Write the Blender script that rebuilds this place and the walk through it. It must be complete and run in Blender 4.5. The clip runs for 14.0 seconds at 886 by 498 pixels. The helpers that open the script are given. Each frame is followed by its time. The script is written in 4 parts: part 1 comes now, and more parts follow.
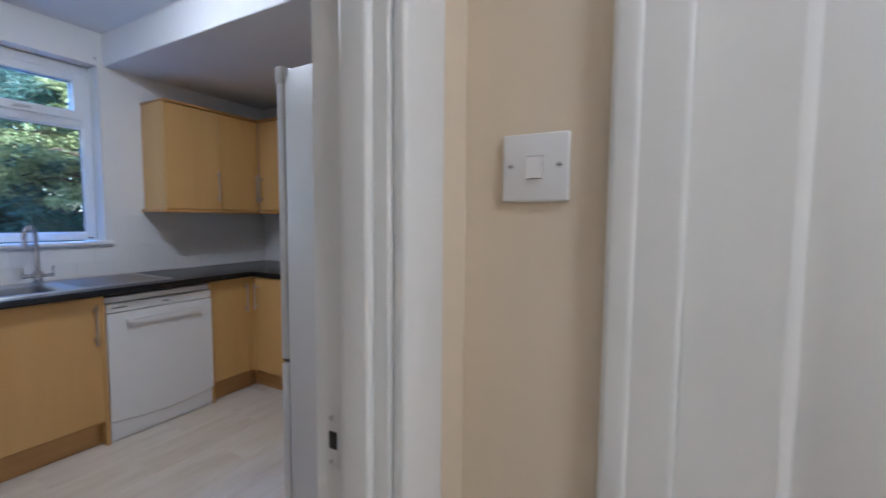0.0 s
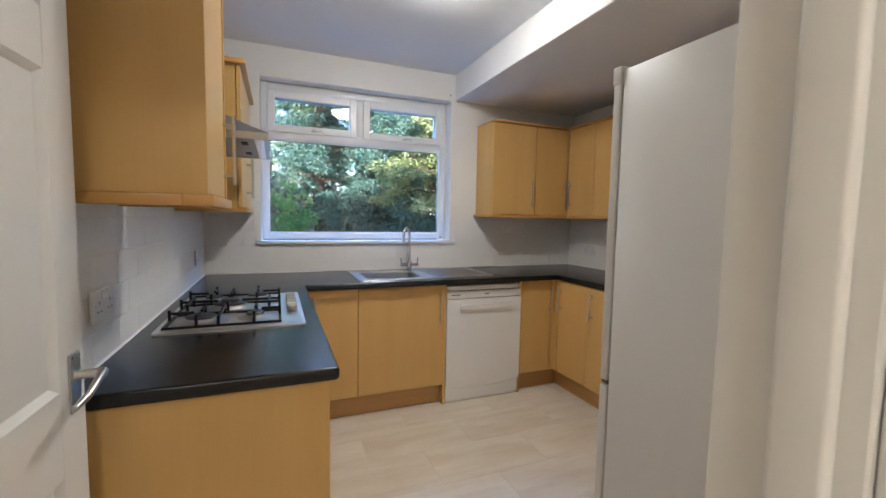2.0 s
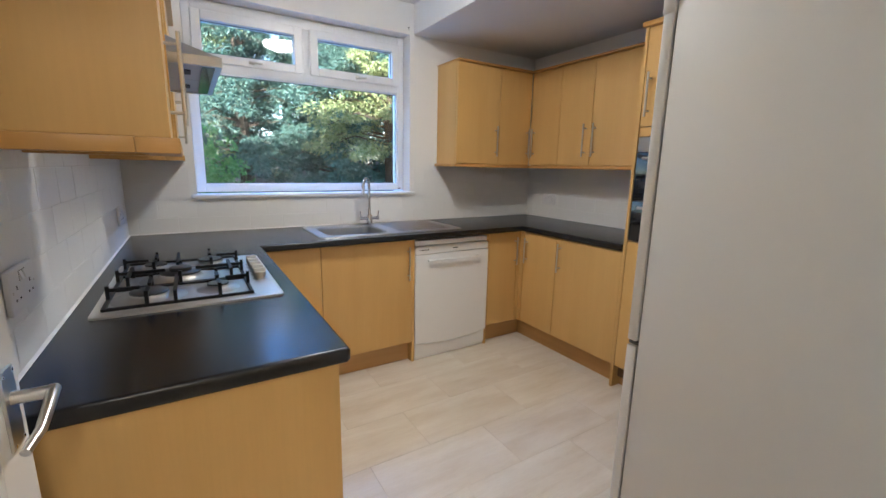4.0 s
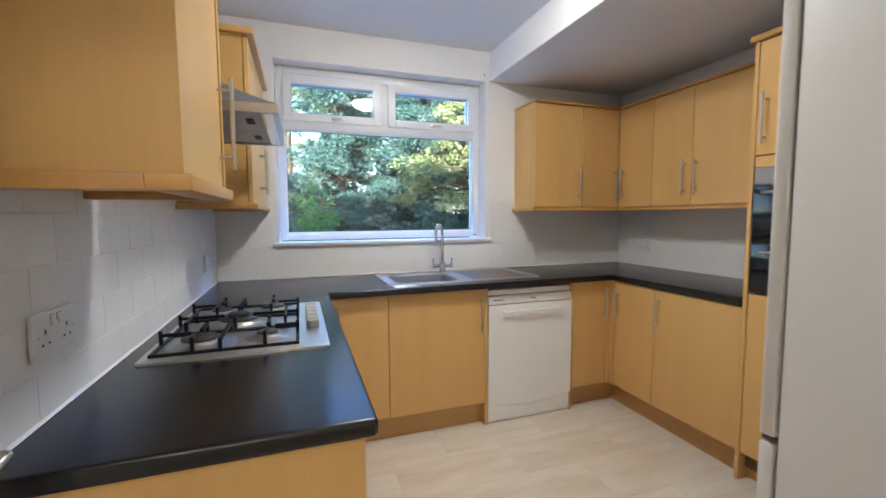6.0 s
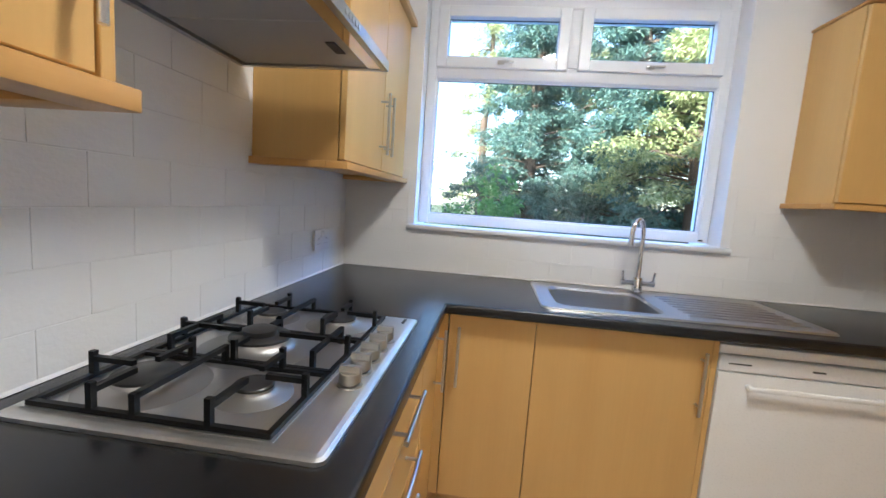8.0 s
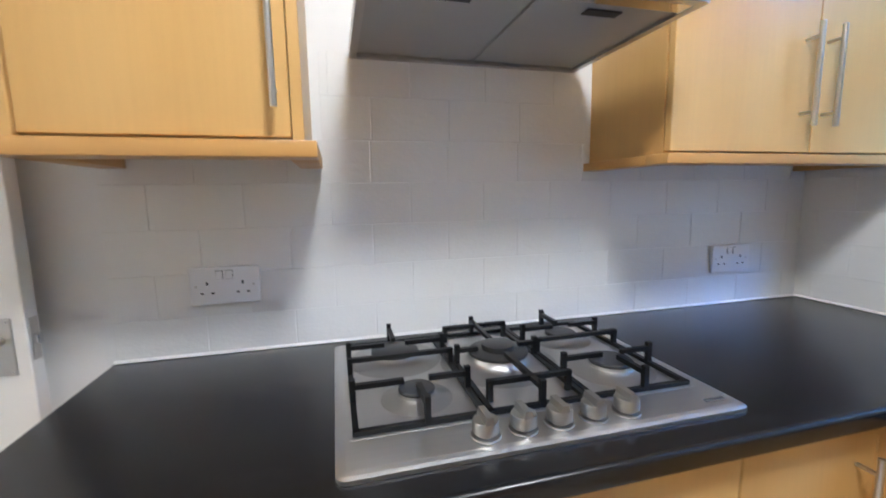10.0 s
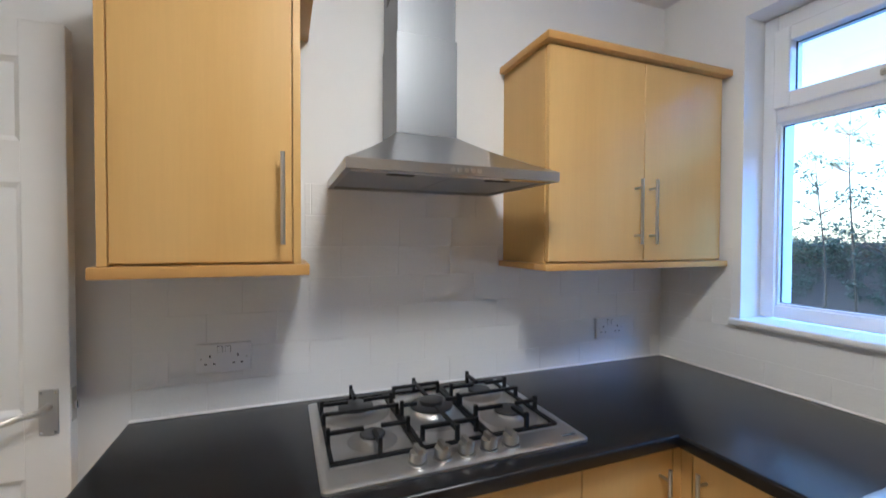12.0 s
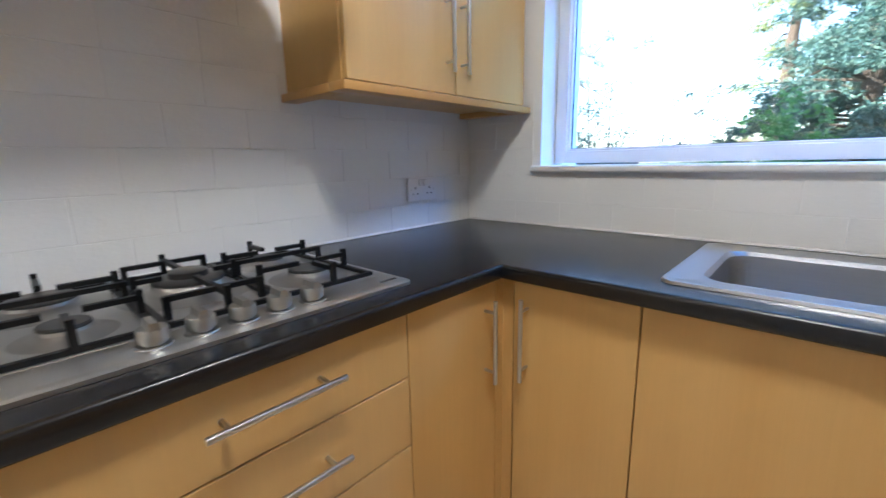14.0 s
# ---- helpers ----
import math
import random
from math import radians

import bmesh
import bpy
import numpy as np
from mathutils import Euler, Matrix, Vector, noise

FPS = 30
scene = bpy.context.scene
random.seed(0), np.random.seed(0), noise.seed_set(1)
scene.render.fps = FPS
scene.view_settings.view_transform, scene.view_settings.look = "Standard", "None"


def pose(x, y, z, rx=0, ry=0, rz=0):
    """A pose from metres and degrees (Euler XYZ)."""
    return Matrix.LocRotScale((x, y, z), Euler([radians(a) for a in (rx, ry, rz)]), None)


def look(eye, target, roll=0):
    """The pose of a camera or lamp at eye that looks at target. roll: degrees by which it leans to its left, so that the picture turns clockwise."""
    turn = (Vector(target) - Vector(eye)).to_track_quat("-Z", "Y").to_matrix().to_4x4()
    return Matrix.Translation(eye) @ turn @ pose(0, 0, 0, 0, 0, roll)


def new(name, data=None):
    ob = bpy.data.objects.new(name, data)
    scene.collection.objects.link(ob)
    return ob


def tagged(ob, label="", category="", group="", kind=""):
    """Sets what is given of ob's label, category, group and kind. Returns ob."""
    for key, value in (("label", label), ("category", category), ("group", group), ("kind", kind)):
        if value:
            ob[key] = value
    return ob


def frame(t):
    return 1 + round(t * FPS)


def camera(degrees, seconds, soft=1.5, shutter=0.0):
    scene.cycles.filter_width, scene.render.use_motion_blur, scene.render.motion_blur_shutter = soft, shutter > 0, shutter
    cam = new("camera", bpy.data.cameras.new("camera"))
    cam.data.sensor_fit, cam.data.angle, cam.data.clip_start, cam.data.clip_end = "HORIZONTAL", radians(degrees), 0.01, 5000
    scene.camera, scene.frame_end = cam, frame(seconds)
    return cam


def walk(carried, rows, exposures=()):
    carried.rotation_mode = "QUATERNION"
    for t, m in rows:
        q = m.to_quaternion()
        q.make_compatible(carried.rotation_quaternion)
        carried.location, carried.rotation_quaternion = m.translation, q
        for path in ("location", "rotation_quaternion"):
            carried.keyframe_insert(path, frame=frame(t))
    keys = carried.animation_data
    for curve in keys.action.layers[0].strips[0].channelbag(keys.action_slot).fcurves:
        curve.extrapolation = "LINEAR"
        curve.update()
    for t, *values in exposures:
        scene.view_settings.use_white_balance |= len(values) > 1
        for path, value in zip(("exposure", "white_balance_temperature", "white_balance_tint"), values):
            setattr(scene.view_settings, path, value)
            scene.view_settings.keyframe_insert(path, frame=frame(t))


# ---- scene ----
cam = camera(94.1, 14.0, 1.5, 0.2)
# seconds, stops, kelvin, tint
EXPOSURES = [(0.0, 1.98, 4750, 12), (0.6, 2.06, 5050, 11), (1.2, 2.22, 5400, 10), (2.5, 2.53, 5850, 10), (3.0, 2.62, 5800, 10), (5.3, 2.54, 5650, 10), (6.5, 2.84, 5600, 10), (9.5, 2.8, 5750, 10), (10.0, 3.12, 5300, 10), (11.0, 2.62, 5400, 10), (12.0, 2.5, 5450, 10), (13.0, 2.72, 5200, 10), (14.0, 2.66, 5500, 10)]
# seconds, eye, target, roll
PATH = [
    (0, (0.48, -3.374, 1.314), (2.228, -2.413, 1.169), 0.5),
    (0.3, (0.511, -3.322, 1.317), (2.023, -2.019, 1.186), 1.0),
    (0.5, (0.543, -3.314, 1.328), (1.882, -1.834, 1.189), 0.4),
    (1, (0.528, -3.302, 1.34), (1.442, -1.528, 1.211), 0.0),
    (1.5, (0.489, -3.299, 1.34), (1.191, -1.431, 1.205), 0.2),
    (2, (0.464, -3.251, 1.337), (1.213, -1.403, 1.185), 1.1),
    (2.5, (0.382, -3.095, 1.364), (1.335, -1.342, 1.234), 1.9),
    (3, (0.343, -3.024, 1.381), (1.409, -1.353, 1.114), 2.1),
    (3.2, (0.341, -3.012, 1.344), (1.368, -1.365, 0.86), 2.1),
    (5.3, (0.304, -2.986, 1.333), (1.301, -1.26, 1.169), 0.1),
    (5.5, (0.36, -2.992, 1.326), (1.287, -1.229, 1.149), -0.0),
    (6, (0.489, -2.876, 1.307), (1.145, -0.993, 1.151), -0.3),
    (6.5, (0.564, -2.71, 1.31), (0.934, -0.749, 1.178), 0.1),
    (7, (0.603, -2.449, 1.324), (0.786, -0.465, 1.146), 1.5),
    (7.2, (0.642, -2.365, 1.311), (0.738, -0.376, 1.124), 1.9),
    (9.3, (0.926, -1.636, 1.261), (-0.375, -0.18, 0.826), 1.8),
    (9.5, (0.967, -1.583, 1.267), (-0.586, -0.389, 0.863), 0.7),
    (10, (1.079, -1.574, 1.286), (-0.84, -1.075, 1.024), -0.9),
    (10.2, (1.096, -1.588, 1.331), (-0.867, -1.219, 1.217), -1.5),
    (10.5, (1.15, -1.59, 1.402), (-0.803, -1.18, 1.537), -1.1),
    (11, (1.31, -1.69, 1.461), (-0.599, -1.127, 1.656), -1.4),
    (11.5, (1.408, -1.718, 1.48), (-0.483, -1.087, 1.643), -0.5),
    (12, (1.445, -1.66, 1.444), (-0.421, -0.941, 1.404), 0.2),
    (12.5, (1.427, -1.675, 1.287), (-0.395, -0.963, 0.869), 0.5),
    (13, (1.42, -1.692, 1.192), (-0.338, -0.918, 0.634), 0.9),
    (13.5, (1.348, -1.642, 1.201), (-0.279, -0.587, 0.709), 0.4),
    (14, (1.202, -1.491, 1.167), (-0.122, -0.05, 0.754), -1.2),
]
walk(cam, [(t, look(eye, target, roll)) for t, eye, target, roll in PATH], EXPOSURES)

# ---- light ----
world = bpy.data.worlds.new("sky")
scene.world = world
world.use_nodes = True
_nt = world.node_tree
_sky = _nt.nodes.new("ShaderNodeTexSky")
_sky.sky_type = "NISHITA"
_sky.sun_disc = False
_sky.sun_elevation = radians(27)
_sky.sun_rotation = radians(215)
_nt.links.new(_sky.outputs[0], _nt.nodes["Background"].inputs[0])
_nt.nodes["Background"].inputs[1].default_value = 0.14
sun = new("sun", bpy.data.lights.new("sun", "SUN"))
sun.data.energy = 4.8
sun.data.angle = radians(0.5)
sun.data.color = (1.0, 0.93, 0.80)
sun.matrix_world = look((-6.0, -8.5, 5.3), (0, 0, 0))
# area lamp just outside the window's head, added for the garden's open sky
skylight = new("window_daylight", bpy.data.lights.new("window_daylight", "AREA"))
skylight.data.shape = "RECTANGLE"
skylight.data.size, skylight.data.size_y = 1.7, 0.6
skylight.data.energy = 24.0
skylight.data.color = (0.11, 0.38, 1.0)
skylight.matrix_world = look((1.75, 0.85, 2.95), (0.45, -0.60, 1.05))
# unseen blue fill lamp below the window, added to brighten the ceiling
upward_fill = new("upward_fill_lamp", bpy.data.lights.new("upward_fill_lamp", "AREA"))
upward_fill.data.shape = "RECTANGLE"
upward_fill.data.size, upward_fill.data.size_y = 1.4, 0.4
upward_fill.data.energy = 0.7
upward_fill.data.color = (0.22, 0.48, 1.0)
upward_fill.matrix_world = look((1.10, 0.58, 0.98), (1.10, -0.9, 2.5))
LAMP_POWER = 13.2
HALL_POWER = 12.0
LAMP_COLOUR = (1.0, 0.92, 0.785)


# ---- materials ----
def material(name, colour, rough=0.5, metal=0.0, spec=0.5):
    m = bpy.data.materials.new(name)
    m.use_nodes = True
    b = m.node_tree.nodes["Principled BSDF"]
    b.inputs["Base Color"].default_value = (*colour, 1)
    b.inputs["Roughness"].default_value = rough
    b.inputs["Metallic"].default_value = metal
    b.inputs["Specular IOR Level"].default_value = spec
    return m


class Nodes:
    """Short hand for wiring a principled material."""

    def __init__(self, m):
        self.m, self.t = m, m.node_tree
        self.b = self.t.nodes["Principled BSDF"]

    def add(self, kind, **values):
        n = self.t.nodes.new(kind)
        for k, v in values.items():
            n.inputs[k.replace("_", " ")].default_value = v
        return n

    def link(self, a, b):
        self.t.links.new(a, b)

    def coords(self, scale=(1, 1, 1), shift=True):
        tc = self.t.nodes.new("ShaderNodeTexCoord")
        mp = self.t.nodes.new("ShaderNodeMapping")
        mp.inputs["Scale"].default_value = scale
        self.link(tc.outputs["Object"], mp.inputs["Vector"])
        if shift:
            info = self.t.nodes.new("ShaderNodeObjectInfo")
            mul = self.t.nodes.new("ShaderNodeVectorMath")
            mul.operation = "SCALE"
            mul.inputs[0].default_value = (37.0, 53.0, 11.0)
            self.link(info.outputs["Random"], mul.inputs["Scale"])
            self.link(mul.outputs[0], mp.inputs["Location"])
        return mp.outputs[0]

    def noise(self, vec, scale, detail=4.0, rough=0.55):
        n = self.add("ShaderNodeTexNoise", Scale=scale, Detail=detail, Roughness=rough)
        self.link(vec, n.inputs["Vector"])
        return n.outputs["Fac"]

    def ramp(self, fac, *stops):
        r = self.t.nodes.new("ShaderNodeValToRGB")
        while len(r.color_ramp.elements) < len(stops):
            r.color_ramp.elements.new(0.5)
        for e, (p, c) in zip(r.color_ramp.elements, stops):
            e.position, e.color = p, (*c, 1)
        self.link(fac, r.inputs[0])
        return r.outputs[0]

    def mix(self, fac, a, b, mode="MIX"):
        n = self.t.nodes.new("ShaderNodeMix")
        n.data_type, n.blend_type = "RGBA", mode
        for sock, v in ((n.inputs[0], fac), (n.inputs[6], a), (n.inputs[7], b)):
            if isinstance(v, (int, float)):
                sock.default_value = v
            elif isinstance(v, tuple):
                sock.default_value = (*v, 1)
            else:
                self.link(v, sock)
        return n.outputs[2]

    def bump(self, height, strength, distance=0.002):
        n = self.add("ShaderNodeBump", Strength=strength, Distance=distance)
        self.link(height, n.inputs["Height"])
        self.link(n.outputs[0], self.b.inputs["Normal"])

    def colour(self, out):
        self.link(out, self.b.inputs["Base Color"])

    def rough(self, fac, lo, hi):
        n = self.add("ShaderNodeMapRange", To_Min=lo, To_Max=hi)
        self.link(fac, n.inputs[0])
        self.link(n.outputs[0], self.b.inputs["Roughness"])


def grey(v):
    return (v, v, v)


def painted(name, colour, rough=0.6, mottled=0.05, relief=0.15, scale=60.0):
    m = material(name, colour, rough)
    n = Nodes(m)
    v = n.coords((1, 1, 1), False)
    big, fine = n.noise(v, 2.2, 5), n.noise(v, scale, 3)
    lo = tuple(c * (1 - mottled) for c in colour)
    n.colour(n.mix(n.ramp(big, (0.3, grey(0)), (0.7, grey(1))), lo, colour))
    n.rough(fine, rough - 0.08, rough + 0.1)
    n.bump(fine, relief, 0.0015)
    return m


def beech(name, light, dark, along=(5.0, 5.0, 0.4)):
    m = material(name, light, 0.34, 0.0, 0.36)
    n = Nodes(m)
    v = n.coords(along)
    wide = n.noise(v, 1.6, 3, 0.5)
    v2 = n.coords(tuple(a * 14 if a > 1 else a * 8 for a in along))
    fleck = n.noise(v2, 1.5, 5, 0.65)
    c = n.mix(n.ramp(wide, (0.3, grey(0)), (0.72, grey(1))), dark, light)
    c = n.mix(n.ramp(fleck, (0.40, grey(0.975)), (0.62, grey(1.0))), (0, 0, 0), c, "MIX")
    n.colour(c)
    n.rough(wide, 0.28, 0.36)
    n.bump(fleck, 0.04, 0.0006)
    return m


def brushed(name, colour, rough, along):
    m = material(name, colour, rough, 1.0)
    n = Nodes(m)
    v = n.coords(along)
    f = n.noise(v, 1.0, 3, 0.6)
    n.rough(f, rough - 0.07, rough + 0.09)
    n.colour(n.mix(f, tuple(c * 0.86 for c in colour), colour))
    n.bump(f, 0.035, 0.0005)
    return m


BEECH = beech("beech_laminate", (0.655, 0.412, 0.146), (0.612, 0.368, 0.120))
BEECH_EDGE = beech("beech_edging", (0.60, 0.335, 0.105), (0.52, 0.28, 0.08), (0.55, 0.55, 9.0))
PLINTH = beech("beech_plinth", (0.56, 0.33, 0.125), (0.47, 0.26, 0.09), (0.55, 0.55, 9.0))
CARCASS = material("carcass_edge", (0.16, 0.09, 0.035), 0.7)
WALL_WHITE = painted("white_emulsion", (0.83, 0.82, 0.80), 0.62, 0.04, 0.12)
CEILING_WHITE = painted("ceiling_emulsion", (0.76, 0.75, 0.735), 0.75, 0.04, 0.25, 90)
HALL_CREAM = painted("cream_emulsion", (0.775, 0.665, 0.51), 0.6, 0.05, 0.15)
GLOSS_WHITE = painted("white_gloss", (0.82, 0.81, 0.79), 0.32, 0.04, 0.05, 25)
UPVC = painted("white_upvc", (0.82, 0.83, 0.85), 0.3, 0.02, 0.02)
SOCKET_WHITE = material("white_moulded_plastic", (0.80, 0.79, 0.79), 0.32)
DARK = material("dark_slot", (0.015, 0.013, 0.012), 0.6)
APPLIANCE = painted("white_enamel", (0.85, 0.845, 0.83), 0.28, 0.015, 0.03, 160)
FRIDGE_WHITE = painted("fridge_enamel", (0.76, 0.75, 0.73), 0.38, 0.015, 0.12, 220)
GASKET = material("grey_gasket", (0.07, 0.066, 0.062), 0.7)
STEEL = brushed("brushed_steel", (0.50, 0.495, 0.485), 0.30, (3.0, 160.0, 160.0))
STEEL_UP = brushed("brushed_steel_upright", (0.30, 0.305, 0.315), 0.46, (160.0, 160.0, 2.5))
SATIN = material("satin_nickel", (0.60, 0.585, 0.56), 0.28, 1.0)
FILTER_MESH = material("grey_filter_mesh", (0.42, 0.42, 0.415), 0.5, 0.7)
HOB_STEEL = brushed("brushed_hob_steel", (0.66, 0.65, 0.63), 0.37, (160.0, 3.0, 160.0))
KNOB = material("champagne_satin_knob", (0.46, 0.445, 0.41), 0.42, 1.0)
CHROME = material("chrome", (0.75, 0.75, 0.76), 0.08, 1.0)
CAST_IRON = material("black_cast_iron", (0.0045, 0.0045, 0.0045), 0.42, 0.0, 0.3)
ENAMEL_BLACK = material("black_burner_cap", (0.028, 0.027, 0.026), 0.38)
OVEN_GLASS = material("black_oven_glass", (0.008, 0.008, 0.009), 0.06)
ALUMINIUM = material("cast_aluminium", (0.46, 0.45, 0.43), 0.42, 1.0)
SILICONE = material("white_sealant", (0.78, 0.76, 0.73), 0.4)
STONE_GREY = painted("shade_block_grey", (0.42, 0.38, 0.33), 0.85, 0.15, 0.5)


def worktop_material():
    m = material("charcoal_laminate", (0.02, 0.02, 0.022), 0.34, 0.0, 0.5)
    n = Nodes(m)
    v = n.coords((1, 1, 1), False)
    fine, mid, big = n.noise(v, 420, 3, 0.7), n.noise(v, 38, 5, 0.6), n.noise(v, 3.0, 3)
    c = n.mix(n.ramp(mid, (0.35, grey(0)), (0.7, grey(1))), (0.006, 0.006, 0.0066), (0.012, 0.012, 0.013))
    c = n.mix(n.ramp(fine, (0.58, grey(0)), (0.72, grey(0.5))), c, (0.028, 0.029, 0.031))
    n.colour(c)
    n.rough(big, 0.21, 0.29)
    n.bump(fine, 0.08, 0.0006)
    return m


WORKTOP = worktop_material()


def tile_paint():
    m = material("painted_wall_tile", (0.77, 0.745, 0.705), 0.34)
    n = Nodes(m)
    v = n.coords((1, 1, 1))
    big, lump, fine = n.noise(v, 1.8, 4), n.noise(n.coords((1.0, 1.0, 2.4)), 9, 4, 0.6), n.noise(v, 130, 3)
    n.colour(n.mix(big, (0.81, 0.797, 0.77), (0.83, 0.817, 0.79)))
    n.rough(lump, 0.26, 0.42)
    both = n.mix(0.2, lump, fine)
    n.bump(both, 0.5, 0.005)
    return m


TILE = tile_paint()


def floor_tile():
    m = material("travertine_floor_tile", (0.62, 0.55, 0.45), 0.4)
    n = Nodes(m)
    v = n.coords((1.1, 7.0, 1.0))
    vein, cloud = n.noise(v, 1.4, 6, 0.6), n.noise(n.coords((1.6, 3.0, 1)), 2.0, 4)
    grain = n.noise(n.coords((8, 60, 1)), 3.0, 4, 0.7)
    c = n.mix(n.ramp(vein, (0.32, grey(0)), (0.7, grey(1))), (0.60, 0.50, 0.375), (0.75, 0.68, 0.57))
    c = n.mix(n.ramp(cloud, (0.35, grey(0.0)), (0.75, grey(0.4))), c, (0.79, 0.74, 0.66))
    c = n.mix(n.ramp(grain, (0.3, grey(0.14)), (0.55, grey(0))), c, (0.40, 0.31, 0.22))
    info = n.t.nodes.new("ShaderNodeObjectInfo")
    tone = n.ramp(info.outputs["Random"], (0, grey(0.985)), (1, grey(1.0)))
    n.colour(n.mix(1.0, c, tone, "MULTIPLY"))
    n.rough(vein, 0.30, 0.44)
    n.bump(grain, 0.06, 0.001)
    return m


FLOOR_TILE = floor_tile()
GROUT = material("pale_grout", (0.64, 0.565, 0.455), 0.6)


def glass_material(name):
    m = bpy.data.materials.new(name)
    m.use_nodes = True
    t = m.node_tree
    t.nodes.clear()
    out = t.nodes.new("ShaderNodeOutputMaterial")
    mix = t.nodes.new("ShaderNodeMixShader")
    clear, gloss = t.nodes.new("ShaderNodeBsdfTransparent"), t.nodes.new("ShaderNodeBsdfGlossy")
    clear.inputs[0].default_value = (0.96, 0.975, 0.97, 1)
    gloss.inputs["Roughness"].default_value = 0.0
    fr = t.nodes.new("ShaderNodeFresnel")
    fr.inputs[0].default_value = 1.5
    t.links.new(fr.outputs[0], mix.inputs[0])
    t.links.new(clear.outputs[0], mix.inputs[1])
    t.links.new(gloss.outputs[0], mix.inputs[2])
    t.links.new(mix.outputs[0], out.inputs[0])
    return m


GLASS = glass_material("window_glass")


def glow(name, colour, strength):
    m = material(name, (0.8, 0.8, 0.8), 0.4)
    b = m.node_tree.nodes["Principled BSDF"]
    b.inputs["Emission Color"].default_value = (*colour, 1)
    b.inputs["Emission Strength"].default_value = strength
    return m


def leafy(name, a, b, c):
    m = material(name, a, 0.5)
    n = Nodes(m)
    geo = n.t.nodes.new("ShaderNodeNewGeometry")
    tone = n.ramp(geo.outputs["Random Per Island"], (0.0, a), (0.5, b), (1.0, c))
    n.colour(tone)
    n.b.inputs["Transmission Weight"].default_value = 0.0
    n.b.inputs["Subsurface Weight"].default_value = 0.0
    tr = n.t.nodes.new("ShaderNodeBsdfTranslucent")
    n.link(tone, tr.inputs[0])
    mix = n.t.nodes.new("ShaderNodeMixShader")
    mix.inputs[0].default_value = 0.35
    out = n.t.nodes["Material Output"]
    n.link(n.b.outputs[0], mix.inputs[1])
    n.link(tr.outputs[0], mix.inputs[2])
    n.link(mix.outputs[0], out.inputs[0])
    return m


CONIFER = leafy("conifer_sprays", (0.055, 0.125, 0.112), (0.09, 0.175, 0.15), (0.15, 0.24, 0.18))
# paler, yellower conifer leaves: the sunlight is put into their colour
SUNLIT_CONIFER = leafy("sunlit_conifer_sprays", (0.20, 0.26, 0.11), (0.34, 0.39, 0.17), (0.50, 0.50, 0.27))
SHRUB = leafy("laurel_leaves", (0.09, 0.24, 0.08), (0.14, 0.34, 0.11), (0.20, 0.42, 0.15))
IVY = leafy("ivy_leaves", (0.15, 0.25, 0.22), (0.22, 0.33, 0.30), (0.32, 0.42, 0.37))
BARK = painted("bark", (0.12, 0.085, 0.06), 0.9, 0.4, 0.8, 40)
TWIG = painted("pale_twig_bark", (0.26, 0.24, 0.22), 0.9, 0.3, 0.4, 40)
FENCE_WOOD = painted("weathered_fence", (0.32, 0.32, 0.36), 0.85, 0.35, 0.5, 30)
SOIL = painted("lawn_and_soil", (0.075, 0.10, 0.035), 0.95, 0.5, 1.0, 12)


# ---- mesh helpers ----
def bm_new():
    return bmesh.new()


def box(bm, x0, x1, y0, y1, z0, z1, r=0.0, seg=2):
    made = bmesh.ops.create_cube(bm, size=1.0)
    vs = made["verts"]
    for v in vs:
        v.co = Vector((x0 + (v.co.x + 0.5) * (x1 - x0), y0 + (v.co.y + 0.5) * (y1 - y0), z0 + (v.co.z + 0.5) * (z1 - z0)))
    if r > 0:
        es = list({e for v in vs for e in v.link_edges})
        bmesh.ops.bevel(bm, geom=es, offset=r, segments=seg, profile=0.5, affect="EDGES")
    return bm


def rod(bm, p0, p1, r, seg=12, r1=None):
    p0, p1 = Vector(p0), Vector(p1)
    d = p1 - p0
    m = Matrix.Translation((p0 + p1) / 2) @ d.to_track_quat("Z", "Y").to_matrix().to_4x4()
    bmesh.ops.create_cone(bm, cap_ends=True, segments=seg, radius1=r, radius2=r if r1 is None else r1, depth=d.length, matrix=m)
    return bm


def tube(bm, pts, r, seg=12):
    """A round bar that follows the points."""
    pts = [Vector(p) for p in pts]
    rings, side = [], None
    for i, p in enumerate(pts):
        d = (pts[min(i + 1, len(pts) - 1)] - pts[max(i - 1, 0)]).normalized()
        if side is None:
            side = d.orthogonal().normalized()
        side = (side - d * side.dot(d)).normalized()
        up = d.cross(side)
        rad = r[i] if isinstance(r, (list, tuple)) else r
        rings.append([bm.verts.new(p + (side * math.cos(a) + up * math.sin(a)) * rad) for a in (2 * math.pi * k / seg for k in range(seg))])
    for a, b in zip(rings, rings[1:]):
        for k in range(seg):
            bm.faces.new((a[k], a[(k + 1) % seg], b[(k + 1) % seg], b[k]))
    bm.faces.new(rings[0][::-1])
    bm.faces.new(rings[-1])
    return bm


def lathe(bm, centre, profile, seg=24):
    """A turned shape about z: profile rows of (radius, height)."""
    cx, cy, cz = centre
    rings = []
    for rad, h in profile:
        rings.append([bm.verts.new((cx + rad * math.cos(a), cy + rad * math.sin(a), cz + h)) for a in (2 * math.pi * k / seg for k in range(seg))])
    for a, b in zip(rings, rings[1:]):
        for k in range(seg):
            bm.faces.new((a[k], a[(k + 1) % seg], b[(k + 1) % seg], b[k]))
    bm.faces.new(rings[0][::-1])
    bm.faces.new(rings[-1])
    return bm


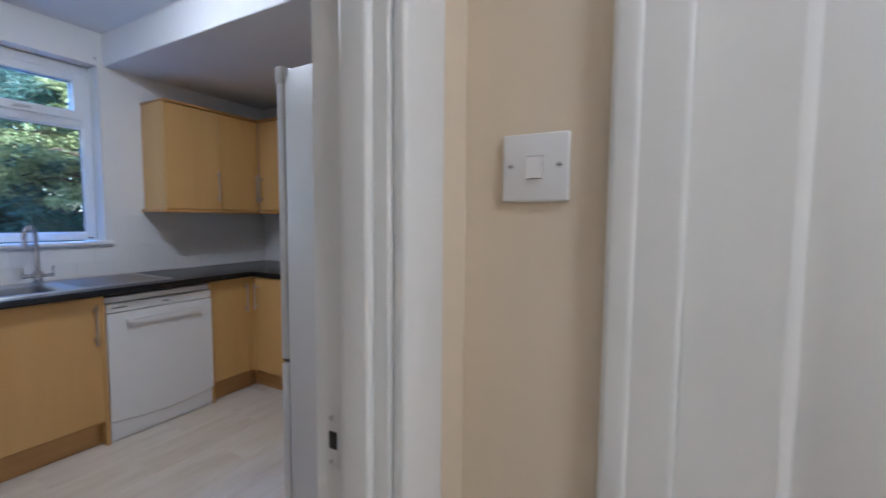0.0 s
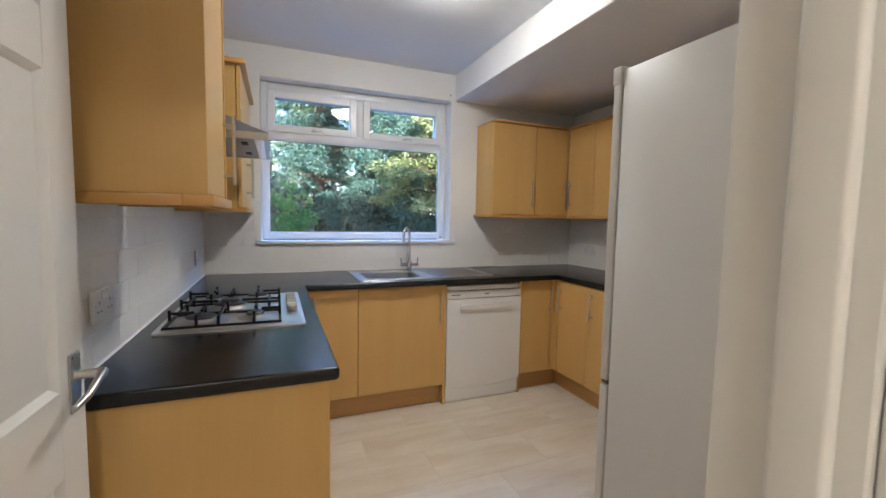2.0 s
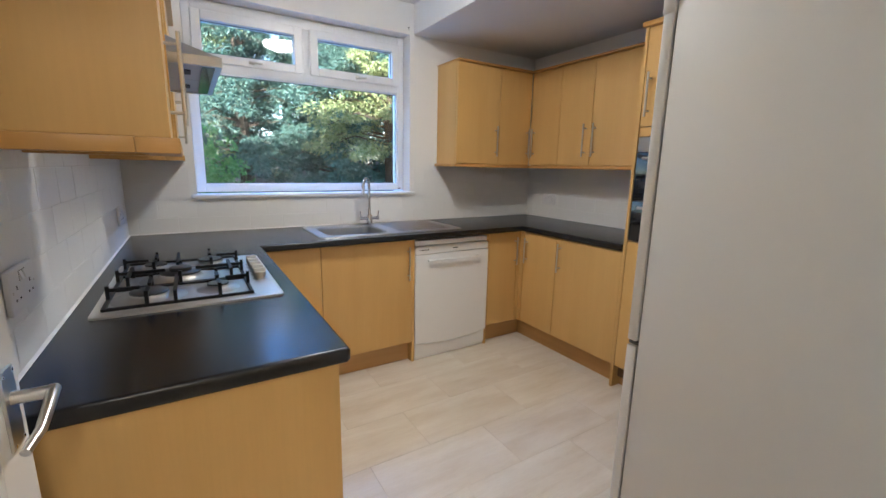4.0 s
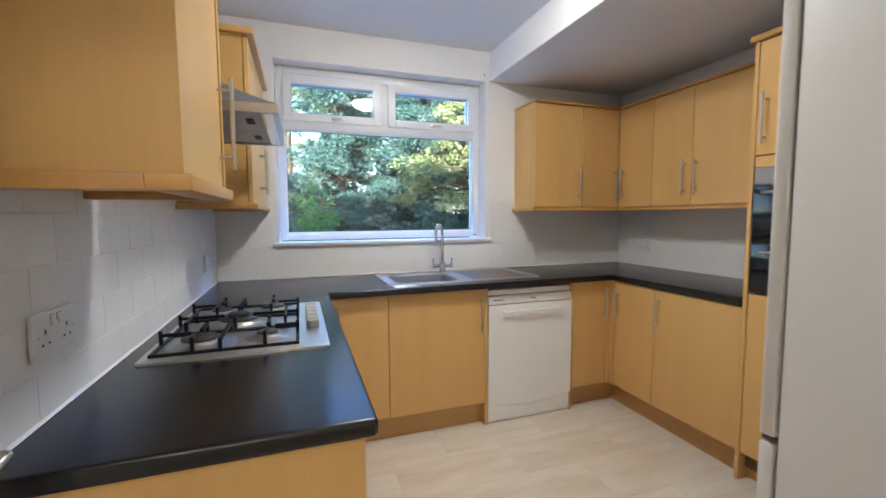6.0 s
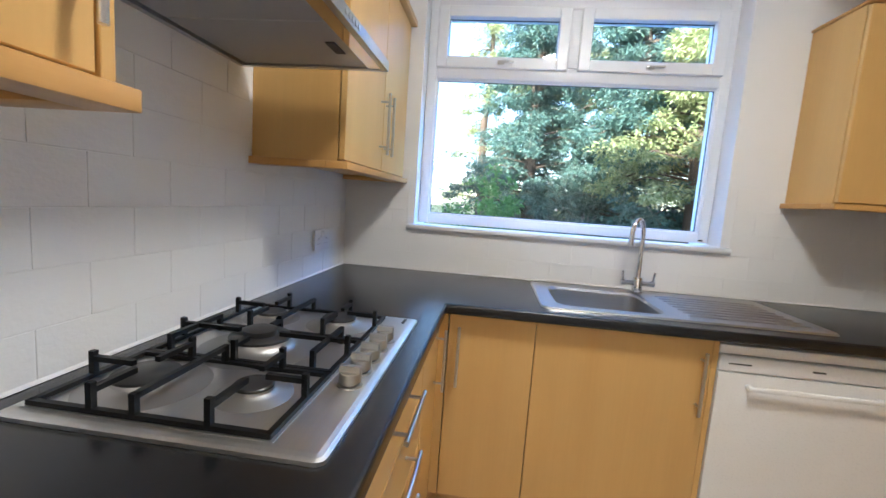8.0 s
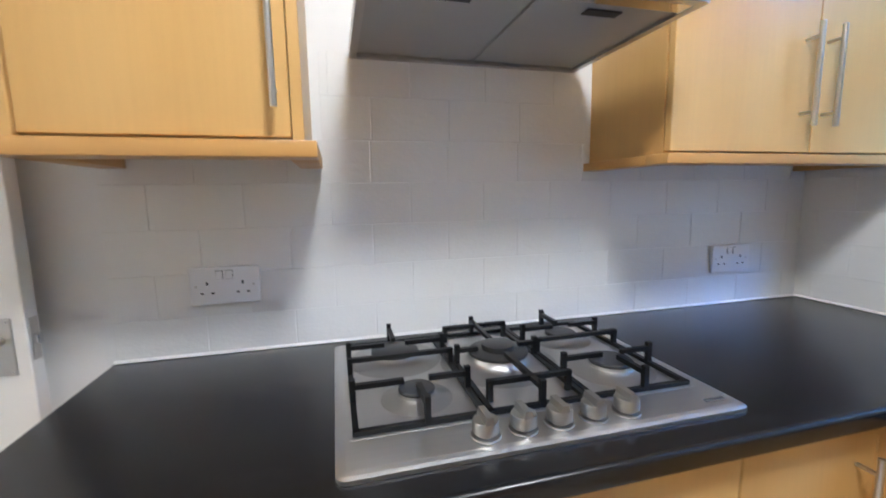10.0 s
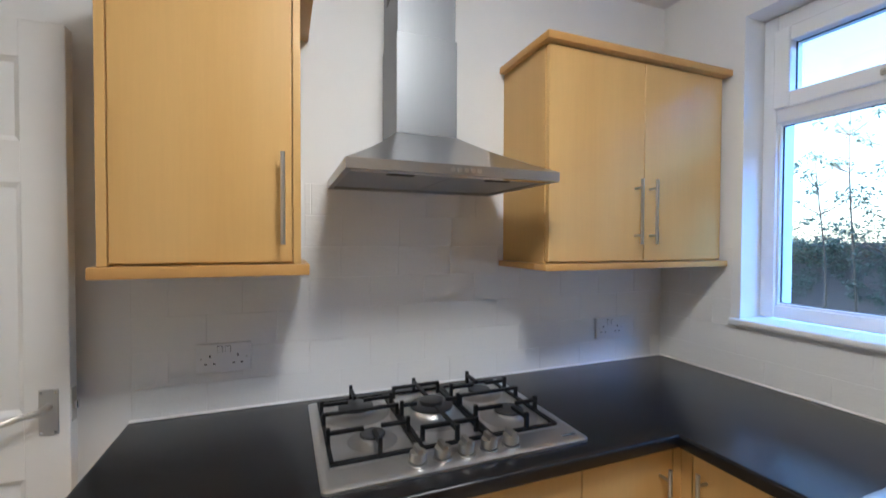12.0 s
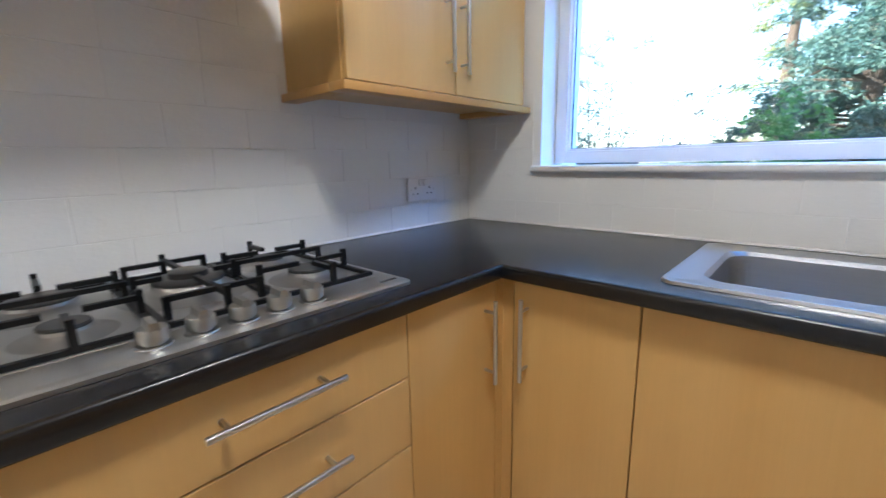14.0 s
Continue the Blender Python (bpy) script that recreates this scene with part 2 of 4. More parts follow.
def prism(bm, poly, axis, a0, a1):
    """A polygon pushed along an axis from a0 to a1; poly gives the two other axes in order."""
    def at(p, a):
        q = list(p)
        q.insert("xyz".index(axis), a)
        return q
    lo = [bm.verts.new(at(p, a0)) for p in poly]
    hi = [bm.verts.new(at(p, a1)) for p in poly]
    n = len(poly)
    for k in range(n):
        bm.faces.new((lo[k], lo[(k + 1) % n], hi[(k + 1) % n], hi[k]))
    bm.faces.new(lo[::-1])
    bm.faces.new(hi)
    return bm


# the plan is drawn in units of 1.045 m, with the finished floor at 0.04
UNIT, F0 = 1.045, 0.04


def placed(m):
    """A pose of the plan in metres above the floor."""
    m = m.copy()
    m.translation = (m.translation - Vector((0, 0, F0))) * UNIT
    return m


def to_mesh(name, bm, mat, smooth=True):
    bmesh.ops.scale(bm, vec=(UNIT, UNIT, UNIT), verts=bm.verts)
    bmesh.ops.recalc_face_normals(bm, faces=bm.faces)
    me = bpy.data.meshes.new(name)
    bm.to_mesh(me)
    bm.free()
    me.materials.append(mat)
    if smooth:
        me.shade_smooth()
        me.set_sharp_from_angle(angle=radians(35))
    return me


def part(name, bm, mat, parent, label=""):
    ob = new(name, to_mesh(name, bm, mat))
    ob.parent = parent
    if label:
        tagged(ob, label)
    return ob


def solid(name, bm, mat, label, category="", kind="", group=""):
    """A thing or piece of the setting that is one mesh."""
    ob = tagged(new(name, to_mesh(name, bm, mat)), label, category, group, kind)
    ob.matrix_world = placed(Matrix())
    return ob


def thing(name, m, label, category, group="", kind=""):
    ob = new(name)
    ob.empty_display_size = 0.1
    ob.matrix_world = placed(m)
    return tagged(ob, label, category, group, kind)


def B(*args):
    return box(bm_new(), *args)

# ---- the room ----
W, WIN_Y, DOOR_Y, CEIL = 2.97, 0.0, -2.86, 2.455
BEAM_X, BEAM_Z = 1.786, 2.252
HALL_X = 0.966
WX0, WX1, WZ0, WZ1 = 0.35, 1.755, 1.140, 2.250   # window opening


def walls():
    bm = bm_new()
    box(bm, -0.15, 3.10, -4.9, 0.30, -0.12, F0 - 0.012)
    solid("floor", bm, GROUT, "pale grouted floor under beige stone-look tiles", "floor", "structure")
    solid("wall_west", B(-0.15, 0.0, -2.86, 0.30, 0.02, 2.60), WALL_WHITE, "white painted wall behind the hob", "wall", "structure")
    bm = bm_new()
    box(bm, 0.0, WX0, 0.0, 0.30, 0.02, 2.60)
    box(bm, WX1, W, 0.0, 0.30, 0.02, 2.60)
    box(bm, WX0, WX1, 0.0, 0.30, 0.02, WZ0 - 0.03)
    box(bm, WX0, WX1, 0.0, 0.30, WZ1, 2.60)
    solid("wall_north", bm, WALL_WHITE, "white painted wall with a deep window opening", "wall", "structure")
    solid("wall_east", B(W, 3.12, -2.86, 0.30, 0.02, 2.60), WALL_WHITE, "white painted wall behind the oven tower", "wall", "structure")
    solid("wall_nib", B(2.40, W, -2.86, -2.105, 0.02, 2.245), WALL_WHITE, "white painted boxed-out wall beside the oven tower", "wall", "structure")
    bm = bm_new()
    box(bm, -0.15, 0.045, -2.98, DOOR_Y, 0.02, 2.60)
    box(bm, 0.86, 3.10, -2.98, DOOR_Y, 0.02, 2.60)
    box(bm, 0.045, 0.86, -2.98, DOOR_Y, 2.0, 2.60)
    solid("wall_south", bm, WALL_WHITE, "white painted wall with the kitchen doorway", "wall", "structure")
    solid("ceiling", B(0.0, W, DOOR_Y, 0.0, CEIL, 2.60), CEILING_WHITE, "white painted plaster ceiling", "ceiling", "structure")
    bm = bm_new()
    box(bm, BEAM_X, W, DOOR_Y, 0.0, BEAM_Z, CEIL - 0.001, 0.004, 1)
    solid("ceiling_soffit", bm, CEILING_WHITE, "white painted dropped soffit over the wall units", "soffit", "structure")
    # the hall
    bm = bm_new()
    box(bm, HALL_X, 1.10, -3.232, -2.98, 0.02, 2.60)
    box(bm, HALL_X, 1.10, -4.9, -4.012, 0.02, 2.60)
    box(bm, HALL_X, 1.10, -4.012, -3.232, 2.0, 2.60)
    solid("wall_hall_north", B(0.8885, HALL_X, -2.984, -2.9802, 0.02, 2.60), HALL_CREAM, "narrow cream painted strip of wall beside the architrave", "wall", "structure")
    solid("wall_hall_east", bm, HALL_CREAM, "cream painted hall wall beside the kitchen doorway", "wall", "structure")
    solid("wall_hall_west", B(-0.45, -0.30, -4.9, -2.98, 0.02, 2.60), HALL_CREAM, "cream painted hall wall", "wall", "structure")
    solid("wall_hall_south", B(-0.45, 1.10, -5.05, -4.9, 0.02, 2.60), HALL_CREAM, "cream painted wall at the hall's end", "wall", "structure")
    solid("ceiling_hall", B(-0.45, 1.10, -4.9, -2.98, CEIL, 2.60), CEILING_WHITE, "white painted hall ceiling", "ceiling", "structure")
    # unseen bulk of the house above, roof heights set to shade the garden
    bm = bm_new()
    box(bm, -20, 7.5, -5.05, 0.28, 2.62, 5.4)
    prism(bm, [(-5.4, 5.4), (0.7, 5.4), (-2.4, 8.0)], "x", -7.5, 7.7)
    # taller ridge added so its shadow covers the fence's left end
    prism(bm, [(-5.4, 5.4), (0.7, 5.4), (-2.4, 9.8)], "x", -20, -7.6)
    solid("upper_storey", bm, STONE_GREY, "unseen house bulk and roofs added to shade the garden", "house", "structure")
    # unseen block beside the kitchen, added to stop low sun
    bm = bm_new()
    box(bm, -20, -0.46, -5.05, 0.28, -0.15, 2.61)
    solid("neighbouring_room", bm, STONE_GREY, "unseen block added beside the kitchen to stop the sun", "house", "structure")


walls()


def doorway():
    # lining, stop and architraves of the kitchen doorway
    t = thing("door_frame", pose(0, 0, 0), "white gloss painted timber door frame with a strike plate", "door frame", kind="structure")
    part("lining", B(0.800, 0.8595, -2.978, DOOR_Y - 0.012, F0, 1.995, 0.002, 1), GLOSS_WHITE, t)
    part("lining", B(0.045, 0.062, -2.978, DOOR_Y + 0.012, F0, 1.995, 0.002, 1), GLOSS_WHITE, t)
    part("head_lining", B(0.063, 0.799, -2.978, DOOR_Y + 0.012, 1.965, 1.995, 0.002, 1), GLOSS_WHITE, t)
    part("door_stop", B(0.786, 0.7995, -2.962, -2.924, F0, 1.964, 0.005, 3), GLOSS_WHITE, t)
    part("door_stop", B(0.0625, 0.076, -2.962, -2.924, F0, 1.964, 0.005, 3), GLOSS_WHITE, t)
    part("head_stop", B(0.077, 0.785, -2.962, -2.924, 1.95, 1.9645, 0.005, 3), GLOSS_WHITE, t)
    bm = bm_new()
    box(bm, 0.805, 0.888, -2.995, -2.9785, F0, 2.06, 0.005, 3)
    part("architrave", bm, GLOSS_WHITE, t)
    bm = bm_new()
    box(bm, 0.842, 0.905, DOOR_Y + 0.0005, DOOR_Y + 0.016, F0, 2.05, 0.004, 3)
    part("architrave", bm, GLOSS_WHITE, t)
    part("architrave", B(0.002, 0.052, -2.995, -2.9785, F0, 2.06, 0.004, 3), GLOSS_WHITE, t)
    part("head_architrave", B(0.053, 0.804, -2.995, -2.9785, 1.985, 2.06, 0.004, 3), GLOSS_WHITE, t)
    bm = bm_new()
    box(bm, 0.7986, 0.8015, -2.909, -2.889, 1.010, 1.078, 0.0006, 1)
    strike = part("strike_plate", bm, GLOSS_WHITE, t, "small painted-over strike plate")
    part("keep_hole", B(0.7972, 0.7982, -2.907, -2.896, 1.034, 1.054), DARK, strike)
    bm = bm_new()
    for z in (1.018, 1.070):
        rod(bm, (0.7965, -2.899, z), (0.7982, -2.899, z), 0.003, 10)
    part("screw", bm, SATIN, strike)


doorway()


def panel_door(name, m, width, height, label, handle_z=1.0):
    """A six-panel moulded door leaf: x across from the hinge, y through the leaf, z up."""
    t = thing(name, m, label, "door", kind="structure")
    th = 0.035
    part("leaf_core", B(0.002, width - 0.002, 0.012, th - 0.012, F0 + 0.006, height - 0.002), GLOSS_WHITE, t)
    stile, mid = 0.092, 0.10
    rows = ((0.19, 0.83), (0.99, 1.56), (1.66, 1.863))
    cols = ((stile, (width - mid) / 2), ((width + mid) / 2, width - stile))
    for a in (0.0, width - stile):
        part("stile", B(a, a + stile, 0.0, th, F0 + 0.005, height, 0.0015, 1), GLOSS_WHITE, t)
    zs = [F0 + 0.005] + [z for r in rows for z in r] + [height]
    for a, b in zip(zs[::2], zs[1::2]):
        part("rail", B(stile, width - stile, 0.0005, th - 0.0005, a, b), GLOSS_WHITE, t)
    for a, b in rows:
        part("mid_stile", B((width - mid) / 2, (width + mid) / 2, 0.0005, th - 0.0005, a, b), GLOSS_WHITE, t)
    for x0, x1 in cols:
        for z0, z1 in rows:
            bm = bm_new()
            for y0, y1 in ((0.0006, 0.0105), (th - 0.0006, th - 0.0105)):
                ins = lambda d: [(x0 + d, z0 + d), (x1 - d, z0 + d), (x1 - d, z1 - d), (x0 + d, z1 - d)]
                loops = [[bm.verts.new((x, y, z)) for x, z in pts] for pts, y in
                         ((ins(0.0), y0), (ins(0.002), y0 + (y1 - y0) * 0.12), (ins(0.013), y1), (ins(0.015), y1), (ins(0.042), y0 + (y1 - y0) * 0.22), (ins(0.046), y0 + (y1 - y0) * 0.12))]
                for a, b in zip(loops, loops[1:]):
                    for k in range(4):
                        bm.faces.new((a[k], a[(k + 1) % 4], b[(k + 1) % 4], b[k]))
                bm.faces.new(loops[-1])
            part("door_panel", bm, GLOSS_WHITE, t)
    return t


def lever_set(t, x, z, y, out, toward):
    """Back plate and lever on one face of a leaf; out is the face's direction along y, toward the way the lever points."""
    h = part("back_plate", B(x - 0.020, x + 0.020, min(y, y + out * 0.004), max(y, y + out * 0.004), z - 0.057, z + 0.057, 0.0012, 1), SATIN, t, "satin metal lever handle plate")
    bm = bm_new()
    yy = y + out * 0.045
    rod(bm, (x, y + out * 0.004, z + 0.014), (x, yy + out * 0.006, z + 0.014), 0.009, 14)
    tube(bm, [(x - toward * 0.006, yy, z + 0.015), (x + toward * 0.03, yy + out * 0.004, z + 0.010), (x + toward * 0.07, yy + out * 0.004, z - 0.004),
              (x + toward * 0.105, yy - out * 0.002, z - 0.012)], [0.0085, 0.0072, 0.0064, 0.0056], 12)
    part("lever", bm, SATIN, h)
    bm = bm_new()
    for dx, dz in ((-0.014, 0.05), (0.014, 0.05), (-0.014, -0.05), (0.014, -0.05)):
        rod(bm, (x + dx, y + out * 0.003, z + dz), (x + dx, y + out * 0.0052, z + dz), 0.0028, 8)
    part("screw", bm, CHROME, h)


# the open kitchen door: hinge by the south wall, folded back along the hob wall
DW = 0.735
door = panel_door("door_1", pose(0.057, -2.828, 0, 0, 0, 88), DW, 1.952, "white painted six-panel door standing open beside the worktop")
lever_set(door, DW - 0.042, 0.992, 0.0, -1, -1)
lever_set(door, DW - 0.042, 0.992, 0.035, 1, -1)
lat = part("latch_plate", B(DW, DW + 0.0018, 0.006, 0.029, 0.96, 1.045, 0.0005, 1), SATIN, door)
part("latch", B(DW + 0.001, DW + 0.011, 0.011, 0.024, 0.99, 1.012, 0.002, 1), CHROME, lat)
door2 = panel_door("door_2", pose(0.983, -3.244, 0, 0, 0, -90), 0.762, 1.93, "white painted six-panel door closed in the hall wall")


def hall_door_frame():
    t = thing("door_frame", pose(0, 0, 0), "white gloss painted moulded architrave round the hall door", "door frame", kind="structure")
    for y0, y1 in ((-3.242, -3.166), (-4.087, -4.012)):
        bm = bm_new()
        box(bm, HALL_X - 0.018, HALL_X - 0.0005, y0, y1, F0, 2.06, 0.006, 4)
        lip = (y0 + 0.046, y1 - 0.002) if y0 > -3.6 else (y0 + 0.002, y1 - 0.046)
        box(bm, HALL_X - 0.024, HALL_X - 0.010, lip[0], lip[1], F0, 2.06, 0.006, 4)
        part("architrave", bm, GLOSS_WHITE, t)
    part("head_architrave", B(HALL_X - 0.018, HALL_X - 0.0005, -4.011, -3.235, 1.985, 2.06, 0.006, 4), GLOSS_WHITE, t)
    part("lining", B(0.967, 1.09, -3.2435, -3.2325, F0, 1.99, 0.002, 1), GLOSS_WHITE, t)
    part("lining", B(0.967, 1.09, -4.0115, -4.0075, F0, 1.99, 0.002, 1), GLOSS_WHITE, t)
    part("head_lining", B(0.967, 1.09, -4.007, -3.244, 1.935, 1.99, 0.002, 1), GLOSS_WHITE, t)


hall_door_frame()


def light_switch():
    t = thing("light_switch", pose(HALL_X, -3.081, 1.361, 0, 0, 90), "white single rocker light switch on the cream hall wall", "light switch")
    part("face_plate", B(-0.0413, 0.0413, 0.0, 0.009, -0.0413, 0.0413, 0.003, 3), SOCKET_WHITE, t)
    # dark plate that draws the shadow edges of the switch's rocker
    part("switch_gap_shade", B(-0.0098, 0.0098, 0.0085, 0.0094, -0.0138, 0.0138), GASKET, t)
    bm = bm_new()
    prism(bm, [(0.0092, -0.0132), (0.0140, -0.0132), (0.0108, 0.0132), (0.0092, 0.0132)], "x", -0.0094, 0.0094)
    part("rocker", bm, SOCKET_WHITE, t)
    for x in (-0.030, 0.030):
        s = part("screw", rod(bm_new(), (x, 0.0085, 0.002), (x, 0.0097, 0.002), 0.0036, 14), SATIN, t)
        part("slot", B(x - 0.003, x + 0.003, 0.0096, 0.0099, 0.0014, 0.0026), DARK, s)


light_switch()


# ---- window ----
def window():
    t = thing("window_1", pose(0, 0, 0), "white plastic double-glazed window with two top-hung lights", "window", kind="structure")
    y0, y1 = 0.105, 0.175
    fx0, fx1, fz0, fz1 = WX0 + 0.002, WX1 - 0.002, WZ0 + 0.002, WZ1 - 0.002
    tz, mx, fw, fwt = 1.898, 1.043, 0.046, 0.064
    part("outer_frame", B(fx0, fx0 + fw, y0, y1, fz0, fz1, 0.005, 2), UPVC, t)
    part("outer_frame", B(fx1 - fw, fx1, y0, y1, fz0, fz1, 0.005, 2), UPVC, t)
    part("outer_frame", B(fx0 + fw, fx1 - fw, y0, y1, fz0, fz0 + 0.045, 0.005, 2), UPVC, t)
    part("outer_frame", B(fx0 + fw, fx1 - fw, y0, y1, fz1 - fwt, fz1, 0.005, 2), UPVC, t)
    part("transom", B(fx0 + fw, fx1 - fw, y0, y1, tz - 0.042, tz + 0.022, 0.005, 2), UPVC, t)
    part("mullion", B(mx - 0.028, mx + 0.028, y0, y1, tz + 0.022, fz1 - fwt, 0.005, 2), UPVC, t)
    for a, b in ((fx0 + fw, mx - 0.028), (mx + 0.028, fx1 - fw)):
        s = part("sash", frame_box(a - 0.004, b + 0.004, y0 - 0.016, y1 - 0.01, tz + 0.008, fz1 - fwt + 0.006, 0.052), UPVC, t)
        part("seal", frame_box(a + 0.044, b - 0.044, y0 + 0.02, y0 + 0.03, tz + 0.056, fz1 - fwt - 0.042, 0.006), DARK, s)
        pane(part("pane", B(a + 0.040, b - 0.040, y0 + 0.022, y0 + 0.026, tz + 0.054, fz1 - fwt - 0.040), GLASS, s))
        cx = (a + b) / 2
        bm = bm_new()
        box(bm, cx - 0.016, cx + 0.016, y0 - 0.030, y0 - 0.016, tz + 0.024, tz + 0.042, 0.003, 2)
        box(bm, cx - 0.010, cx + 0.060, y0 - 0.042, y0 - 0.029, tz + 0.027, tz + 0.038, 0.004, 2)
        part("window_handle", bm, SATIN, s, "small grey metal window handle")
    part("bead", frame_box(fx0 + fw - 0.002, fx1 - fw + 0.002, y0 + 0.012, y0 + 0.030, fz0 + 0.043, tz - 0.040, 0.010), UPVC, t)
    part("seal", frame_box(fx0 + fw + 0.004, fx1 - fw - 0.004, y0 + 0.028, y0 + 0.036, fz0 + 0.049, tz - 0.046, 0.006), DARK, t)
    pane(part("pane", B(fx0 + fw, fx1 - fw, y0 + 0.031, y0 + 0.035, fz0 + 0.045, tz - 0.042), GLASS, t))
    part("drain_cap", B(1.708, 1.728, y0 - 0.003, y0 + 0.001, fz0 + 0.010, fz0 + 0.016), DARK, t)
    bm = bm_new()
    box(bm, WX0 - 0.032, WX1 + 0.04, -0.026, 0.0, WZ0 - 0.029, WZ0 - 0.004, 0.008, 3)
    box(bm, WX0 + 0.0005, WX1 - 0.0005, -0.010, y0 - 0.001, WZ0 - 0.0295, WZ0 - 0.004)
    part("window_sill", bm, GLOSS_WHITE, t, "white painted timber sill")


def frame_box(x0, x1, y0, y1, z0, z1, w):
    bm = bm_new()
    box(bm, x0, x0 + w, y0, y1, z0, z1, min(0.004, w / 4), 1)
    box(bm, x1 - w, x1, y0, y1, z0, z1, min(0.004, w / 4), 1)
    box(bm, x0 + w, x1 - w, y0, y1, z0, z0 + w, min(0.004, w / 4), 1)
    box(bm, x0 + w, x1 - w, y0, y1, z1 - w, z1, min(0.004, w / 4), 1)
    return bm


def pane(ob):
    ob.visible_shadow = False
    return ob


window()


def wall_hook():
    bm = rod(bm_new(), (1.742, 0.001, 2.292), (1.742, -0.012, 2.292), 0.003, 8)
    rod(bm, (1.742, -0.010, 2.294), (1.742, -0.010, 2.276), 0.0018, 8)
    solid("wall_hook", bm, GASKET, "tiny grey metal hook in the wall above the window", "hook")


wall_hook()


# ---- lamps ----
def ceiling_light(m, radius, power, label):
    t = thing("ceiling_light", m, label, "ceiling light")
    part("base", lathe(bm_new(), (0, 0, 0), [(radius, -0.001), (radius, -0.012), (radius * 0.985, -0.016), (radius * 0.955, -0.017)], 48), SOCKET_WHITE, t)
    bowl = [(radius * 0.96 * math.cos(radians(9 * k)), -0.0175 - 0.066 * math.sin(radians(9 * k))) for k in range(10)] + [(0.004, -0.0835)]
    part("diffuser", lathe(bm_new(), (0, 0, 0), bowl, 48), glow("lamp_diffuser", LAMP_COLOUR, power), t, "glowing opal glass bowl")


ceiling_light(pose(1.17, -1.285, CEIL), 0.17, LAMP_POWER, "round flush white ceiling light, switched on")
# hall fitting is out of view, added to give the hall its light
ceiling_light(pose(0.40, -4.15, CEIL), 0.16, HALL_POWER, "round flush white hall ceiling light, added out of view, switched on")


# ---- kitchen units ----
FRONT = 0.018


def bar_handle(parent, p0, p1, out):
    """A steel bar handle between two ends, standing off a front along -y by out."""
    p0, p1 = Vector(p0), Vector(p1)
    d = (p1 - p0).normalized()
    off = Vector((0, -out, 0))
    bm = bm_new()
    rod(bm, p0 + off, p1 + off, 0.0055, 12)
    h = part("handle", bm, SATIN, parent, "brushed steel bar handle")
    for q in (p0 + d * 0.03, p1 - d * 0.03):
        part("post", rod(bm_new(), q, q + off, 0.004, 10), SATIN, h)


def cabinet_front(t, x0, x1, z0, z1, handle=None, name="door"):
    g = 0.0015
    d = part(name, B(x0 + g, x1 - g, -FRONT, 0.0, z0 + g, z1 - g, 0.0015, 1), BEECH, t)
    if handle:
        kind, a = handle
        if kind == "v":
            lo, hi = a[1], a[2]
            bar_handle(d, (a[0], -FRONT, lo), (a[0], -FRONT, hi), 0.032)
        else:
            bar_handle(d, (a[0], -FRONT, a[2]), (a[1], -FRONT, a[2]), 0.032)
    return d


BASE_Z0, BASE_Z1 = 0.178, 0.868


def base_unit(m, width, depth, fronts, label, name="base_cabinet", end_left=False, end_right=False, top=BASE_Z1):
    """A floor unit: x across, y back from the front, z up. fronts: rows of (x0, x1, z0, z1, handle, name)."""
    t = thing(name, m, label, "cabinet", "fitted base cabinets")
    part("body", B(0.002, width - 0.002, 0.003, depth, BASE_Z0, top), CARCASS, t)
    for x in (0.05, width - 0.05):
        for y in (0.08, depth - 0.06):
            part("leg", rod(bm_new(), (x, y, F0), (x, y, BASE_Z0), 0.018, 10), DARK, t)
    for f in fronts:
        cabinet_front(t, *f)
    if end_left:
        part("end_panel", B(-0.018, 0.0005, -0.018, depth, F0, BASE_Z1, 0.001, 1), BEECH, t)
    if end_right:
        part("end_panel", B(width - 0.0005, width + 0.018, -0.018, depth, F0, BASE_Z1, 0.001, 1), BEECH, t)
    return t


HZ0, HZ1 = 0.612, 0.828      # base door handles
FX = 0.558                   # carcass front of the hob run (door faces stand 18 mm proud)
# hob run, facing +x; across = world y
y_end = -1.962
base_unit(pose(FX, y_end, 0, 0, 0, 90), 0.484, 0.54, [(0, 0.484, BASE_Z0, BASE_Z1, ("v", (0.460, HZ0, HZ1)), "door")],
          "beech-effect base cabinet with one door and an end panel", end_left=True)
base_unit(pose(FX, -1.478, 0, 0, 0, 90), 0.567, 0.54,
          [(0, 0.567, 0.730, BASE_Z1, ("h", (0.186, 0.400, 0.812)), "drawer"), (0, 0.567, 0.573, 0.730, ("h", (0.186, 0.400, 0.661)), "drawer"),
           (0, 0.567, BASE_Z0, 0.573, ("h", (0.186, 0.400, 0.550)), "drawer")], "beech-effect drawer unit with three drawers under the hob", name="drawer_unit")
base_unit(pose(FX, -0.911, 0, 0, 0, 90), 0.303, 0.54, [(0, 0.303, BASE_Z0, BASE_Z1, ("v", (0.256, HZ0, HZ1)), "door")],
          "narrow beech-effect corner base cabinet beside the drawers")
FY = -0.558
base_unit(pose(0.608, FY, 0, 0, 0, 0), 0.303, 0.54, [(0, 0.303, BASE_Z0, BASE_Z1, ("v", (0.040, HZ0, HZ1)), "door")],
          "narrow beech-effect corner base cabinet under the window")
base_unit(pose(0.911, FY, 0, 0, 0, 0), 0.575, 0.54, [(0, 0.575, BASE_Z0, BASE_Z1, ("v", (0.543, HZ0, HZ1)), "door")],
          "beech-effect sink cabinet with one wide door", end_right=True, top=0.72)
